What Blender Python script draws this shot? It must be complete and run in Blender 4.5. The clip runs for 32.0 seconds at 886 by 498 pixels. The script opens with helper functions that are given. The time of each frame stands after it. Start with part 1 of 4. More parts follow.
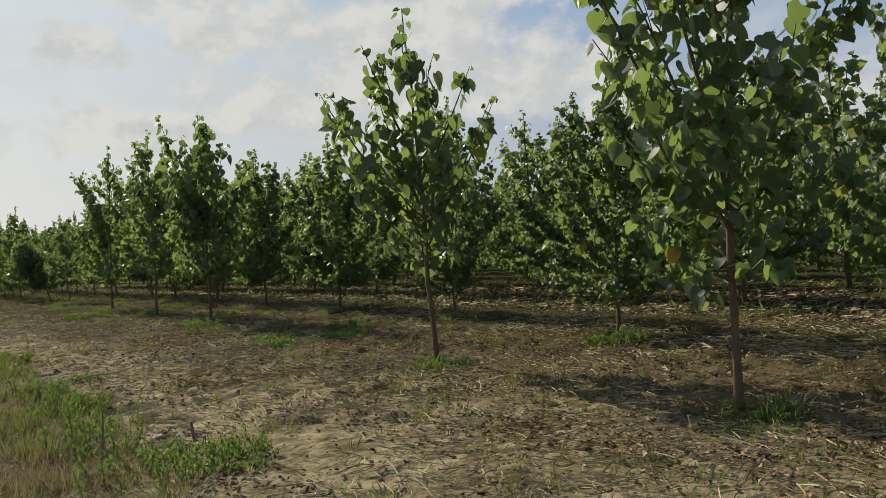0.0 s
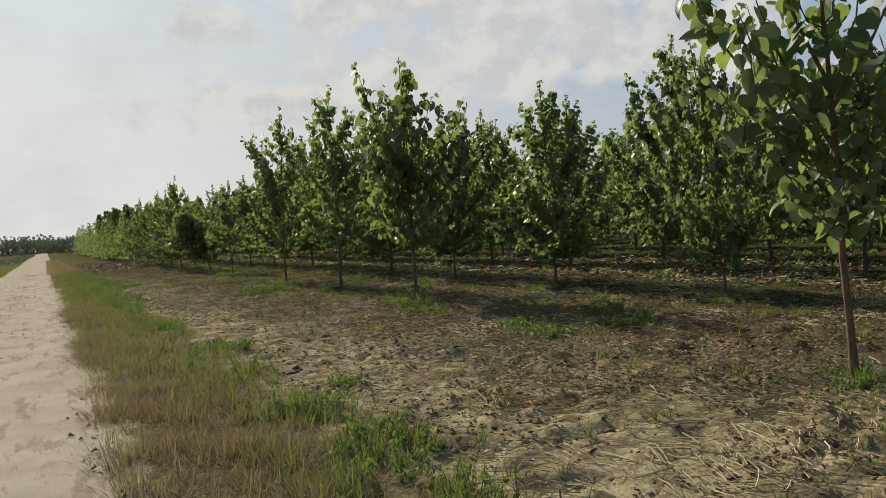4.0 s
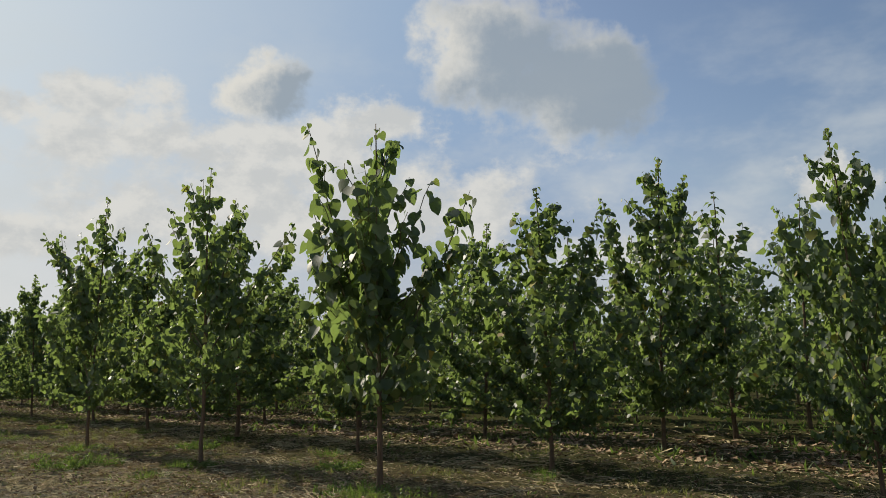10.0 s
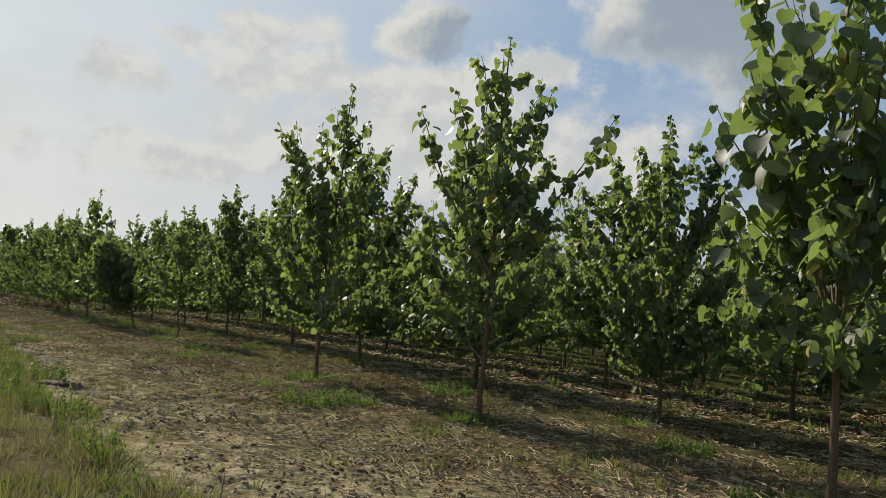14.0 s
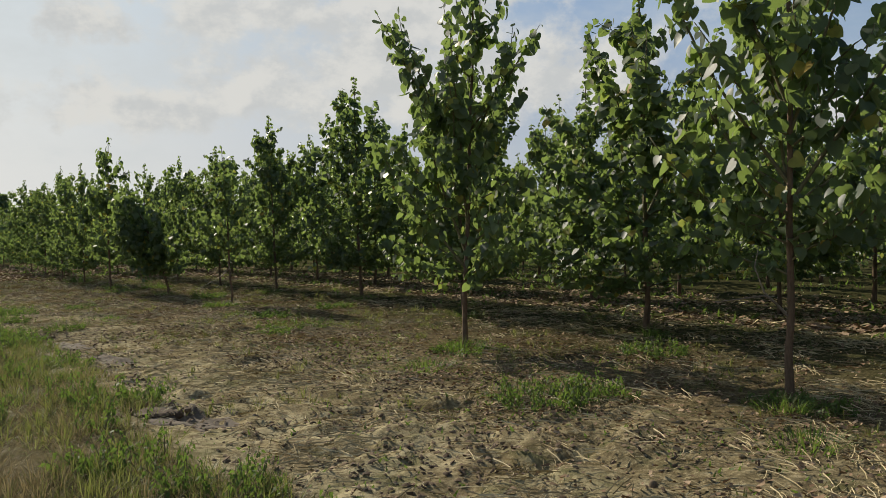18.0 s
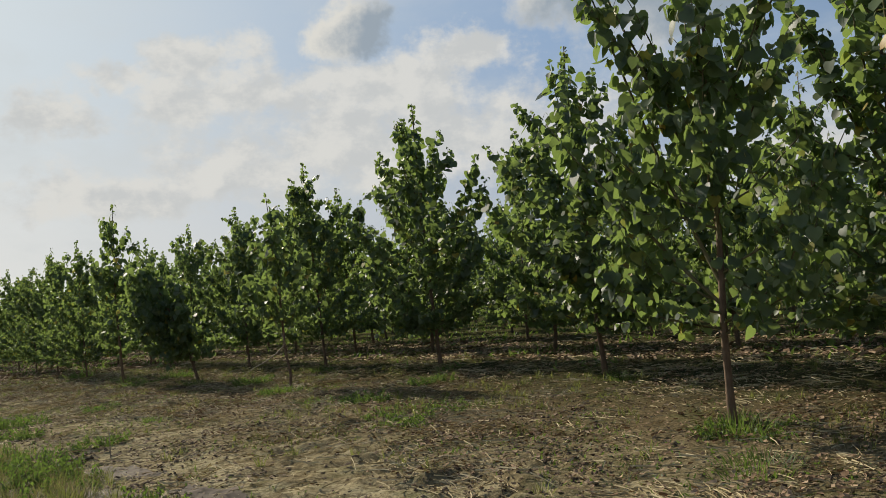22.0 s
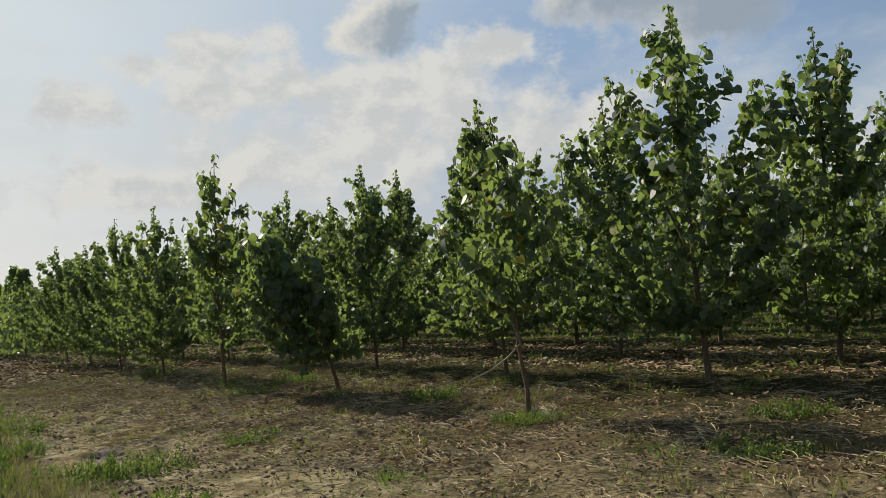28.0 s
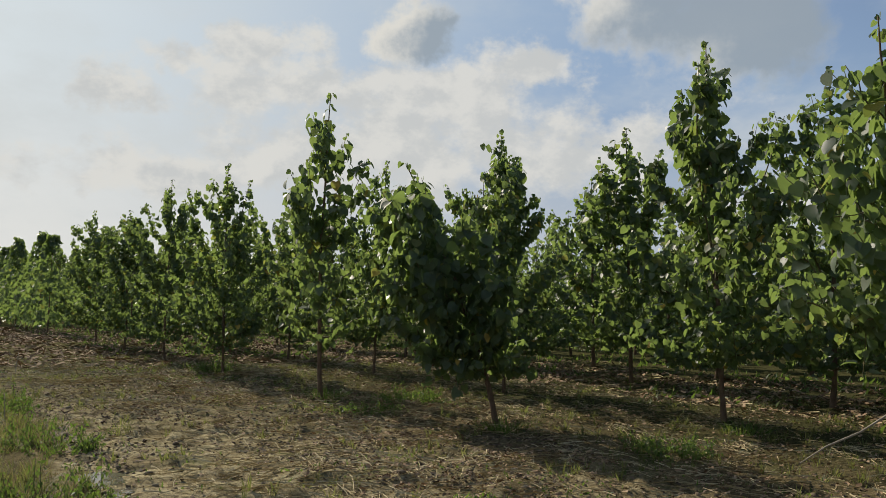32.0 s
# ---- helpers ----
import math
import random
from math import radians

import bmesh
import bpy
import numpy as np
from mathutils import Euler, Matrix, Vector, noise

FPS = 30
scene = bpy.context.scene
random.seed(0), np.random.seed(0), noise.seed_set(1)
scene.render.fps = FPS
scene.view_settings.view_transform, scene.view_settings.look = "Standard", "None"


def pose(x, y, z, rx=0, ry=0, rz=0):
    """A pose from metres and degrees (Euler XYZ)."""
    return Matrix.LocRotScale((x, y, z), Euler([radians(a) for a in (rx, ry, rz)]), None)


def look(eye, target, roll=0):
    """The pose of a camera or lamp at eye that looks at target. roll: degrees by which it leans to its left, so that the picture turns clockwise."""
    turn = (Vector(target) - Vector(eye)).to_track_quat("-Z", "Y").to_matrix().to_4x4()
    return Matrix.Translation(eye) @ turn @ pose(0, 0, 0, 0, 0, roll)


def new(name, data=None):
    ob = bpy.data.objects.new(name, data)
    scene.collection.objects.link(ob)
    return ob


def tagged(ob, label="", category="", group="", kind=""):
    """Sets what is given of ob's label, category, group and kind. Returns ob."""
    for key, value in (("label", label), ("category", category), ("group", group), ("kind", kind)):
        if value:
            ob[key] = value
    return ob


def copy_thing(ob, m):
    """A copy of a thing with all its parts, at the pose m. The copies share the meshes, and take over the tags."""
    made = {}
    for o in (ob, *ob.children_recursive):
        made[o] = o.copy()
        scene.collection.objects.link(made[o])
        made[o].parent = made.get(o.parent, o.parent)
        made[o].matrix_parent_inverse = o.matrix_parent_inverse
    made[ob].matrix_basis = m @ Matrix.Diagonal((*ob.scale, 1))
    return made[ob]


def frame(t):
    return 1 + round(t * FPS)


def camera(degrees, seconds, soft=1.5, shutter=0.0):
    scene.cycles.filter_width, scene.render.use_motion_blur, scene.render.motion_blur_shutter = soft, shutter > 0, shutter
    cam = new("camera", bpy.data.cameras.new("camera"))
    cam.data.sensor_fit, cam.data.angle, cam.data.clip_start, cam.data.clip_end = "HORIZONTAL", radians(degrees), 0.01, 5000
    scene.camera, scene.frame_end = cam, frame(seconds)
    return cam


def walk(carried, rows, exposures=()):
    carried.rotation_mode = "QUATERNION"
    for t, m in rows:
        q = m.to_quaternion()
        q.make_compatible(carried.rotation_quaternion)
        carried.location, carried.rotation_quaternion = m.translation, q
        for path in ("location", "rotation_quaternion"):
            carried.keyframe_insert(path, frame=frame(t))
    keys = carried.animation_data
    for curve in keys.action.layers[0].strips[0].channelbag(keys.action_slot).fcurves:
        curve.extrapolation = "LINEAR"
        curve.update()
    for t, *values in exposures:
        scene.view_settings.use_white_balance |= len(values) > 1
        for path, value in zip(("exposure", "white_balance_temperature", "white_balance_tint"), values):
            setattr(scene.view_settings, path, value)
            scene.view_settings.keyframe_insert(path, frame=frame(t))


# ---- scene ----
cam = camera(57.9, 32.0, 0.6)
PATH = [
    (0, (0.049, 0.083, 1.498), (1.192, 1.724, 1.497), -3.5),
    (0.5, (0.001, 0.53, 1.526), (0.905, 2.313, 1.568), -3.9),
    (1, (-0.039, 1.0, 1.539), (1.011, 2.702, 1.517), -2.4),
    (1.5, (-0.014, 1.526, 1.513), (0.994, 3.254, 1.522), -3.9),
    (2, (-0.076, 2.03, 1.511), (0.88, 3.786, 1.539), -3.2),
    (2.5, (-0.174, 2.493, 1.519), (0.707, 4.289, 1.538), -4.5),
    (3, (-0.248, 2.968, 1.55), (0.6, 4.779, 1.521), -4.0),
    (3.5, (-0.356, 3.436, 1.581), (0.513, 5.237, 1.521), -3.8),
    (5.5, (-0.759, 5.65, 1.611), (0.237, 7.384, 1.562), -4.2),
    (6, (-0.752, 6.214, 1.606), (0.369, 7.868, 1.524), -3.2),
    (6.5, (-0.709, 6.801, 1.572), (0.424, 8.449, 1.565), -3.0),
    (7, (-0.684, 7.402, 1.563), (0.485, 9.022, 1.654), -1.3),
    (7.5, (-0.673, 7.993, 1.579), (0.615, 9.513, 1.757), -1.2),
    (8, (-0.68, 8.596, 1.61), (0.66, 10.049, 1.915), -0.4),
    (8.5, (-0.722, 9.198, 1.641), (0.635, 10.613, 2.035), 0.6),
    (9, (-0.727, 9.853, 1.659), (0.571, 11.321, 2.059), -1.6),
    (9.5, (-0.752, 10.438, 1.666), (0.54, 11.921, 2.027), -1.9),
    (10, (-0.692, 11.054, 1.664), (0.693, 12.465, 1.964), -0.8),
    (10.5, (-0.658, 11.633, 1.664), (0.84, 12.943, 1.866), 2.4),
    (11, (-0.636, 12.198, 1.642), (0.856, 13.524, 1.772), 3.9),
    (11.5, (-0.643, 12.796, 1.615), (0.634, 14.329, 1.75), 3.8),
    (12, (-0.582, 13.415, 1.586), (0.602, 15.022, 1.697), 3.7),
    (12.5, (-0.497, 14.068, 1.535), (0.594, 15.737, 1.685), 2.6),
    (13, (-0.476, 14.7, 1.502), (0.601, 16.377, 1.669), 4.0),
    (13.5, (-0.433, 15.277, 1.455), (0.675, 16.936, 1.595), 4.0),
    (14, (-0.397, 15.911, 1.453), (0.726, 17.558, 1.615), 4.8),
    (14.5, (-0.332, 16.467, 1.464), (0.867, 18.061, 1.615), 7.1),
    (15, (-0.329, 17.03, 1.467), (0.681, 18.747, 1.641), 5.1),
    (15.5, (-0.348, 17.572, 1.466), (0.63, 19.314, 1.572), 3.6),
    (17.5, (-0.433, 20.141, 1.581), (0.54, 21.887, 1.557), 0.4),
    (18, (-0.446, 20.749, 1.597), (0.708, 22.382, 1.575), -0.7),
    (18.5, (-0.449, 21.32, 1.597), (0.885, 22.81, 1.628), -0.5),
    (19, (-0.477, 21.871, 1.594), (1.076, 23.124, 1.731), 0.4),
    (19.5, (-0.466, 22.442, 1.565), (1.077, 23.707, 1.703), -1.0),
    (20, (-0.448, 23.048, 1.548), (0.922, 24.497, 1.704), -3.2),
    (20.5, (-0.432, 23.638, 1.527), (0.866, 25.152, 1.676), -4.4),
    (21, (-0.397, 24.268, 1.501), (0.815, 25.854, 1.621), -4.0),
    (21.5, (-0.361, 24.876, 1.474), (0.902, 26.425, 1.532), -3.4),
    (22, (-0.276, 25.449, 1.442), (0.923, 27.044, 1.58), -5.3),
    (22.5, (-0.191, 26.007, 1.424), (1.038, 27.577, 1.586), -4.3),
    (23, (-0.141, 26.522, 1.422), (1.092, 28.08, 1.652), -4.3),
    (23.5, (-0.163, 27.126, 1.421), (1.011, 28.728, 1.656), -5.1),
    (24, (-0.221, 27.708, 1.4), (1.054, 29.242, 1.548), -5.1),
    (24.5, (-0.233, 28.281, 1.383), (1.149, 29.722, 1.491), -4.1),
    (25, (-0.276, 28.844, 1.366), (1.139, 30.254, 1.463), -3.3),
    (25.5, (-0.295, 29.401, 1.345), (1.059, 30.87, 1.442), -3.2),
    (26, (-0.371, 29.943, 1.324), (0.887, 31.495, 1.412), -1.5),
    (26.5, (-0.383, 30.565, 1.342), (0.833, 32.154, 1.366), -1.8),
    (28.5, (-0.108, 33.007, 1.598), (1.008, 34.659, 1.754), -4.4),
    (29, (-0.076, 33.649, 1.585), (0.972, 35.348, 1.713), -4.5),
    (29.5, (-0.108, 34.258, 1.573), (0.928, 35.967, 1.664), -4.8),
    (30, (-0.142, 34.877, 1.579), (0.95, 36.552, 1.614), -4.3),
    (30.5, (-0.11, 35.535, 1.566), (1.066, 37.152, 1.556), -1.6),
    (31, (-0.081, 36.151, 1.536), (1.233, 37.659, 1.554), 1.2),
    (31.5, (0.023, 36.807, 1.504), (1.393, 38.259, 1.624), 1.8),
    (32, (0.114, 37.494, 1.476), (1.234, 39.143, 1.641), 1.4),
]
walk(cam, [(t, look(eye, target, roll)) for t, eye, target, roll in PATH], [(0.0, 0.07, 6480, 10), (32.0, 0.07, 6480, 10)])

# ---------------------------------------------------------------- world, sun
SUN_AZ, SUN_EL = -4.0, 31.0          # degrees, azimuth from +y towards +x


def sky_world():
    w = bpy.data.worlds.new("sky")
    scene.world = w
    w.use_nodes = True
    nt = w.node_tree
    nt.nodes.clear()
    N, L = nt.nodes.new, nt.links.new

    def math1(op, a, b=None, c=None, clamp=False):
        n = N("ShaderNodeMath")
        n.operation, n.use_clamp = op, clamp
        for i, v in enumerate((a, b, c)):
            if v is None:
                continue
            if isinstance(v, (int, float)):
                n.inputs[i].default_value = v
            else:
                L(v, n.inputs[i])
        return n.outputs[0]

    def smooth(v, lo, hi):
        n = N("ShaderNodeMapRange")
        n.interpolation_type = "SMOOTHSTEP"
        L(v, n.inputs["Value"])
        n.inputs["From Min"].default_value, n.inputs["From Max"].default_value = lo, hi
        return n.outputs["Result"]

    def mix(f, a, b, kind="MIX"):
        n = N("ShaderNodeMix")
        n.data_type, n.blend_type = "RGBA", kind
        L(f, n.inputs[0]) if not isinstance(f, (int, float)) else None
        if isinstance(f, (int, float)):
            n.inputs[0].default_value = f
        for s, v in ((6, a), (7, b)):
            if isinstance(v, tuple):
                n.inputs[s].default_value = (*v, 1)
            else:
                L(v, n.inputs[s])
        return n.outputs[2]

    sky = N("ShaderNodeTexSky")
    sky.sky_type, sky.sun_disc = "NISHITA", False
    sky.sun_elevation, sky.sun_rotation = radians(SUN_EL), radians(SUN_AZ)
    sky.air_density, sky.dust_density, sky.ozone_density = 1.0, 1.6, 1.5
    co = N("ShaderNodeTexCoord")
    sep = N("ShaderNodeSeparateXYZ")
    L(co.outputs["Generated"], sep.inputs[0])
    x, y, z = sep.outputs
    az = math1("MULTIPLY", math1("ARCTAN2", x, y), 57.2958)
    el = math1("MULTIPLY", math1("ARCSINE", z), 57.2958)
    flat = N("ShaderNodeCombineXYZ")
    L(az, flat.inputs[0]), L(el, flat.inputs[1])

    def fbm(scale, detail, rough, stretch=1.0, shift=0.0, toward=(0.0, 0.0)):
        m = N("ShaderNodeMapping")
        m.inputs["Scale"].default_value = (1, stretch, 1)
        m.inputs["Location"].default_value = (shift + toward[0], shift + toward[1], shift)
        L(flat.outputs[0], m.inputs[0])
        n = N("ShaderNodeTexNoise")
        n.inputs["Scale"].default_value, n.inputs["Detail"].default_value, n.inputs["Roughness"].default_value = scale, detail, rough
        L(m.outputs[0], n.inputs[0])
        return n.outputs[0]

    puff = fbm(0.30, 6, 0.6)
    warp_a, warp_e = fbm(0.22, 5, 0.6, 1.0, 31.0), fbm(0.22, 5, 0.6, 1.0, 57.0)
    azw = math1("ADD", az, math1("MULTIPLY", math1("SUBTRACT", warp_a, 0.5), 7.0))
    elw = math1("ADD", el, math1("MULTIPLY", math1("SUBTRACT", warp_e, 0.5), 5.0))
    wisp = fbm(0.10, 5, 0.6, 1.9, 7.3)

    def blobs(rows, wobble, right=0.0, down=0.0, puff=puff):
        total = None
        for ca, ce, ra, re in rows:
            da = math1("DIVIDE", math1("SUBTRACT", azw, ca + right), ra)
            de = math1("DIVIDE", math1("SUBTRACT", elw, ce - down), re)
            r2 = math1("ADD", math1("MULTIPLY", da, da), math1("MULTIPLY", de, de))
            v = math1("SUBTRACT", 1.0, math1("SQRT", r2))
            total = v if total is None else math1("SMOOTH_MAX", total, v, 0.6)
        return math1("ADD", total, math1("MULTIPLY", math1("SUBTRACT", puff, 0.5), wobble))

    heaps = [(48.8, 22.4, 6.8, 4.5), (55.0, 19.2, 6.6, 4.4), (31.6, 19.9, 3.9, 2.7)]
    soft = [(21.5, 18.3, 4.6, 2.0), (15.8, 17.0, 3.0, 1.2), (40.5, 17.2, 4.6, 1.8), (35.0, 15.6, 7.0, 2.8), (23.0, 15.0, 7.0, 2.0),
            (11.5, 14.4, 3.2, 1.7), (71.0, 12.2, 3.2, 1.7), (13.0, 9.0, 8.0, 1.6), (44.0, 11.5, 10.0, 4.0), (29.0, 11.5, 12.0, 4.0), (59.0, 8.0, 8.0, 1.4),
            (101.0, 20.0, 14.0, 6.0), (-20.0, 18.0, 12.0, 5.0), (141.0, 30.0, 20.0, 8.0), (-120.0, 25.0, 25.0, 8.0)]
    heap = blobs(heaps, 1.1)
    bank = blobs(soft, 2.6, puff=fbm(0.21, 8, 0.62, 1.35, 13.0))
    dusk = blobs(heaps, 0.9, 2.2, 0.5)
    heap_mask = smooth(heap, -0.05, 0.42)
    core = smooth(math1("ADD", dusk, math1("MULTIPLY", math1("SUBTRACT", fbm(0.12, 6, 0.6, 1.2, 91.0), 0.5), 1.2)), -0.2, 0.6)
    billow, sunward = fbm(0.17, 7, 0.62, 1.35, 71.0), fbm(0.17, 7, 0.62, 1.35, 71.0, (-0.9, 1.3))
    bank_mask = math1("MULTIPLY", smooth(math1("ADD", bank, math1("MULTIPLY", math1("SUBTRACT", billow, 0.5), 2.2)), -0.2, 0.66), 0.92)
    relief = smooth(math1("SUBTRACT", billow, sunward), -0.10, 0.10)
    grey = math1("MULTIPLY", math1("SUBTRACT", 1.0, relief), math1("MULTIPLY", bank_mask, 0.55))
    veil = math1("MULTIPLY", smooth(wisp, 0.42, 0.75), smooth(math1("SUBTRACT", 30.0, el), 0.0, 22.0))
    low = smooth(math1("SUBTRACT", 18.0, el), 0.0, 15.0)
    glow_az = smooth(math1("SUBTRACT", 46.0, math1("ABSOLUTE", math1("SUBTRACT", az, SUN_AZ))), -12.0, 44.0)
    base = mix(1.0, sky.outputs[0], SKY_CAP, "DARKEN")
    base = mix(math1("MULTIPLY", glow_az, 0.8), base, SKY_PALE)
    base = mix(math1("MULTIPLY", low, 0.75), base, mix(glow_az, SKY_LOW, (7.3, 7.1, 6.6)))
    base = mix(math1("MULTIPLY", veil, 0.7), base, SKY_VEIL)
    base = mix(bank_mask, base, CLOUD_SOFT)
    base = mix(grey, base, CLOUD_SHADE)
    cloud = mix(core, CLOUD_RIM, CLOUD_CORE)
    base = mix(math1("MULTIPLY", heap_mask, math1("SUBTRACT", 0.95, math1("MULTIPLY", core, 0.08))), base, cloud)
    bg = N("ShaderNodeBackground")
    bg.inputs[1].default_value = SKY_STRENGTH
    L(base, bg.inputs[0])
    out = N("ShaderNodeOutputWorld")
    L(bg.outputs[0], out.inputs[0])


SKY_STRENGTH = 0.1
SKY_VEIL = (5.7, 6.0, 6.0)
SKY_CAP, SKY_PALE, SKY_LOW = (2.55, 3.65, 5.3), (7.5, 7.9, 7.7), (4.5, 4.8, 5.1)
CLOUD_RIM, CLOUD_CORE, CLOUD_SOFT, CLOUD_SHADE = (6.9, 6.7, 6.1), (2.9, 3.4, 3.85), (6.7, 6.6, 6.2), (4.3, 4.6, 4.8)
sky_world()
sun = new("sun", bpy.data.lights.new("sun", "SUN"))
sun.data.energy, sun.data.angle, sun.data.color = 5.2, radians(0.6), (1.0, 0.90, 0.74)
d = Vector((math.sin(radians(SUN_AZ)) * math.cos(radians(SUN_EL)), math.cos(radians(SUN_AZ)) * math.cos(radians(SUN_EL)), math.sin(radians(SUN_EL))))
sun.matrix_world = look((d * 60)[:], (0, 0, 0))


# ---------------------------------------------------------------- materials
class Mat:
    """A node material with short helpers."""

    def __init__(self, name):
        self.m = bpy.data.materials.new(name)
        self.m.use_nodes = True
        self.nt = self.m.node_tree
        self.bsdf = self.nt.nodes["Principled BSDF"]
        self.out = self.nt.nodes["Material Output"]

    def node(self, kind, **sockets):
        n = self.nt.nodes.new(kind)
        for k, v in sockets.items():
            self.put(n.inputs[k.replace("_", " ")], v)
        return n

    def put(self, socket, v):
        if isinstance(v, bpy.types.NodeSocket):
            self.nt.links.new(v, socket)
        elif isinstance(v, tuple) and len(v) == 3 and socket.type == "RGBA":
            socket.default_value = (*v, 1)
        else:
            socket.default_value = v

    def noise(self, scale, detail=4, rough=0.6, vec=None, stretch=None):
        if vec is None:
            vec = self.node("ShaderNodeTexCoord").outputs["Object"]
        if stretch:
            mp = self.node("ShaderNodeMapping")
            self.put(mp.inputs[0], vec)
            mp.inputs["Scale"].default_value = stretch
            vec = mp.outputs[0]
        return self.node("ShaderNodeTexNoise", Vector=vec, Scale=scale, Detail=detail, Roughness=rough).outputs[0]

    def ramp(self, fac, stops):
        r = self.node("ShaderNodeValToRGB", Fac=fac)
        e = r.color_ramp.elements
        while len(e) < len(stops):
            e.new(0.5)
        for i, (p, c) in enumerate(stops):
            e[i].position, e[i].color = p, (*c, 1)
        return r.outputs[0]

    def step(self, v, lo, hi):
        n = self.node("ShaderNodeMapRange", Value=v)
        n.interpolation_type = "SMOOTHSTEP"
        n.inputs["From Min"].default_value, n.inputs["From Max"].default_value = lo, hi
        return n.outputs["Result"]

    def mix(self, f, a, b, kind="MIX"):
        n = self.nt.nodes.new("ShaderNodeMix")
        n.data_type, n.blend_type = "RGBA", kind
        self.put(n.inputs[0], f), self.put(n.inputs[6], a), self.put(n.inputs[7], b)
        return n.outputs[2]

    def math(self, op, a, b=0.0):
        n = self.nt.nodes.new("ShaderNodeMath")
        n.operation = op
        self.put(n.inputs[0], a), self.put(n.inputs[1], b)
        return n.outputs[0]

    def bump(self, h, strength=0.4, dist=0.02):
        self.put(self.bsdf.inputs["Normal"], self.node("ShaderNodeBump", Height=h, Strength=strength, Distance=dist).outputs[0])

    def done(self, color, rough=0.8, spec=0.3):
        self.put(self.bsdf.inputs["Base Color"], color)
        self.put(self.bsdf.inputs["Roughness"], rough)
        self.bsdf.inputs["Specular IOR Level"].default_value = spec
        return self.m


def vary(m):
    """A number from 0 to 1 of its own for every joined piece and every object."""
    a = m.node("ShaderNodeNewGeometry").outputs["Random Per Island"]
    b = m.node("ShaderNodeObjectInfo").outputs["Random"]
    return m.math("FRACT", m.math("ADD", a, b))


def thin_leaf(name, stops, through_color, translucent=0.45, rough=0.42, spec=0.35):
    m = Mat(name)
    r = vary(m)
    c = m.ramp(r, stops)
    blotch = m.noise(9.0, 3)
    c = m.mix(m.step(blotch, 0.35, 0.75), c, m.mix(0.5, c, (0.12, 0.13, 0.05), "MULTIPLY"))
    surface = m.done(c, rough, spec)
    t = m.node("ShaderNodeBsdfTranslucent")
    m.put(t.inputs[0], m.mix(0.75, c, through_color))
    mx = m.node("ShaderNodeMixShader")
    mx.inputs[0].default_value = translucent
    m.nt.links.new(m.bsdf.outputs[0], mx.inputs[1])
    m.nt.links.new(t.outputs[0], mx.inputs[2])
    m.nt.links.new(mx.outputs[0], m.out.inputs[0])
    return surface


LEAF = thin_leaf("poplar_leaf", [(0.0, (0.042, 0.070, 0.050)), (0.40, (0.066, 0.102, 0.067)), (0.80, (0.106, 0.148, 0.082)), (0.95, (0.18, 0.21, 0.095)),
                                 (0.985, (0.40, 0.36, 0.07)), (1.0, (0.5, 0.30, 0.06))], (0.30, 0.42, 0.085), 0.46, 0.48, 0.4)
GRASS_GREEN = thin_leaf("green_grass", [(0.0, (0.058, 0.082, 0.026)), (0.6, (0.11, 0.128, 0.042)), (1.0, (0.23, 0.20, 0.085))], (0.26, 0.29, 0.07), 0.45, 0.6)
GRASS_DRY = thin_leaf("dry_grass", [(0.0, (0.09, 0.08, 0.035)), (0.4, (0.22, 0.165, 0.085)), (0.7, (0.11, 0.105, 0.042)), (1.0, (0.40, 0.32, 0.18))], (0.31, 0.25, 0.12), 0.42, 0.7)
WEED = thin_leaf("weed_leaf", [(0.0, (0.045, 0.088, 0.026)), (0.6, (0.080, 0.132, 0.036)), (1.0, (0.14, 0.175, 0.048))], (0.22, 0.34, 0.05), 0.40, 0.6)
# greyed and lightened: the distance haze is put into this leaf colour
HAZED_LEAF = thin_leaf("hazed_leaf", [(0.0, (0.08, 0.105, 0.085)), (0.6, (0.10, 0.125, 0.095)), (1.0, (0.115, 0.135, 0.09))], (0.13, 0.17, 0.10), 0.35, 0.7)


def bark():
    m = Mat("poplar_bark")
    n = m.noise(30.0, 5, 0.65, stretch=(1, 1, 0.25))
    s = m.noise(2.2, 3)
    c = m.ramp(n, [(0.25, (0.075, 0.048, 0.032)), (0.6, (0.165, 0.112, 0.072)), (0.85, (0.25, 0.19, 0.13))])
    c = m.mix(m.step(s, 0.45, 0.7), c, (0.085, 0.065, 0.04))
    m.bump(n, 0.5, 0.006)
    return m.done(c, 0.85, 0.2)


def twig():
    m = Mat("green_twig")
    n = m.noise(18.0, 3)
    return m.done(m.ramp(n, [(0.3, (0.10, 0.085, 0.045)), (0.7, (0.16, 0.15, 0.07))]), 0.7, 0.25)


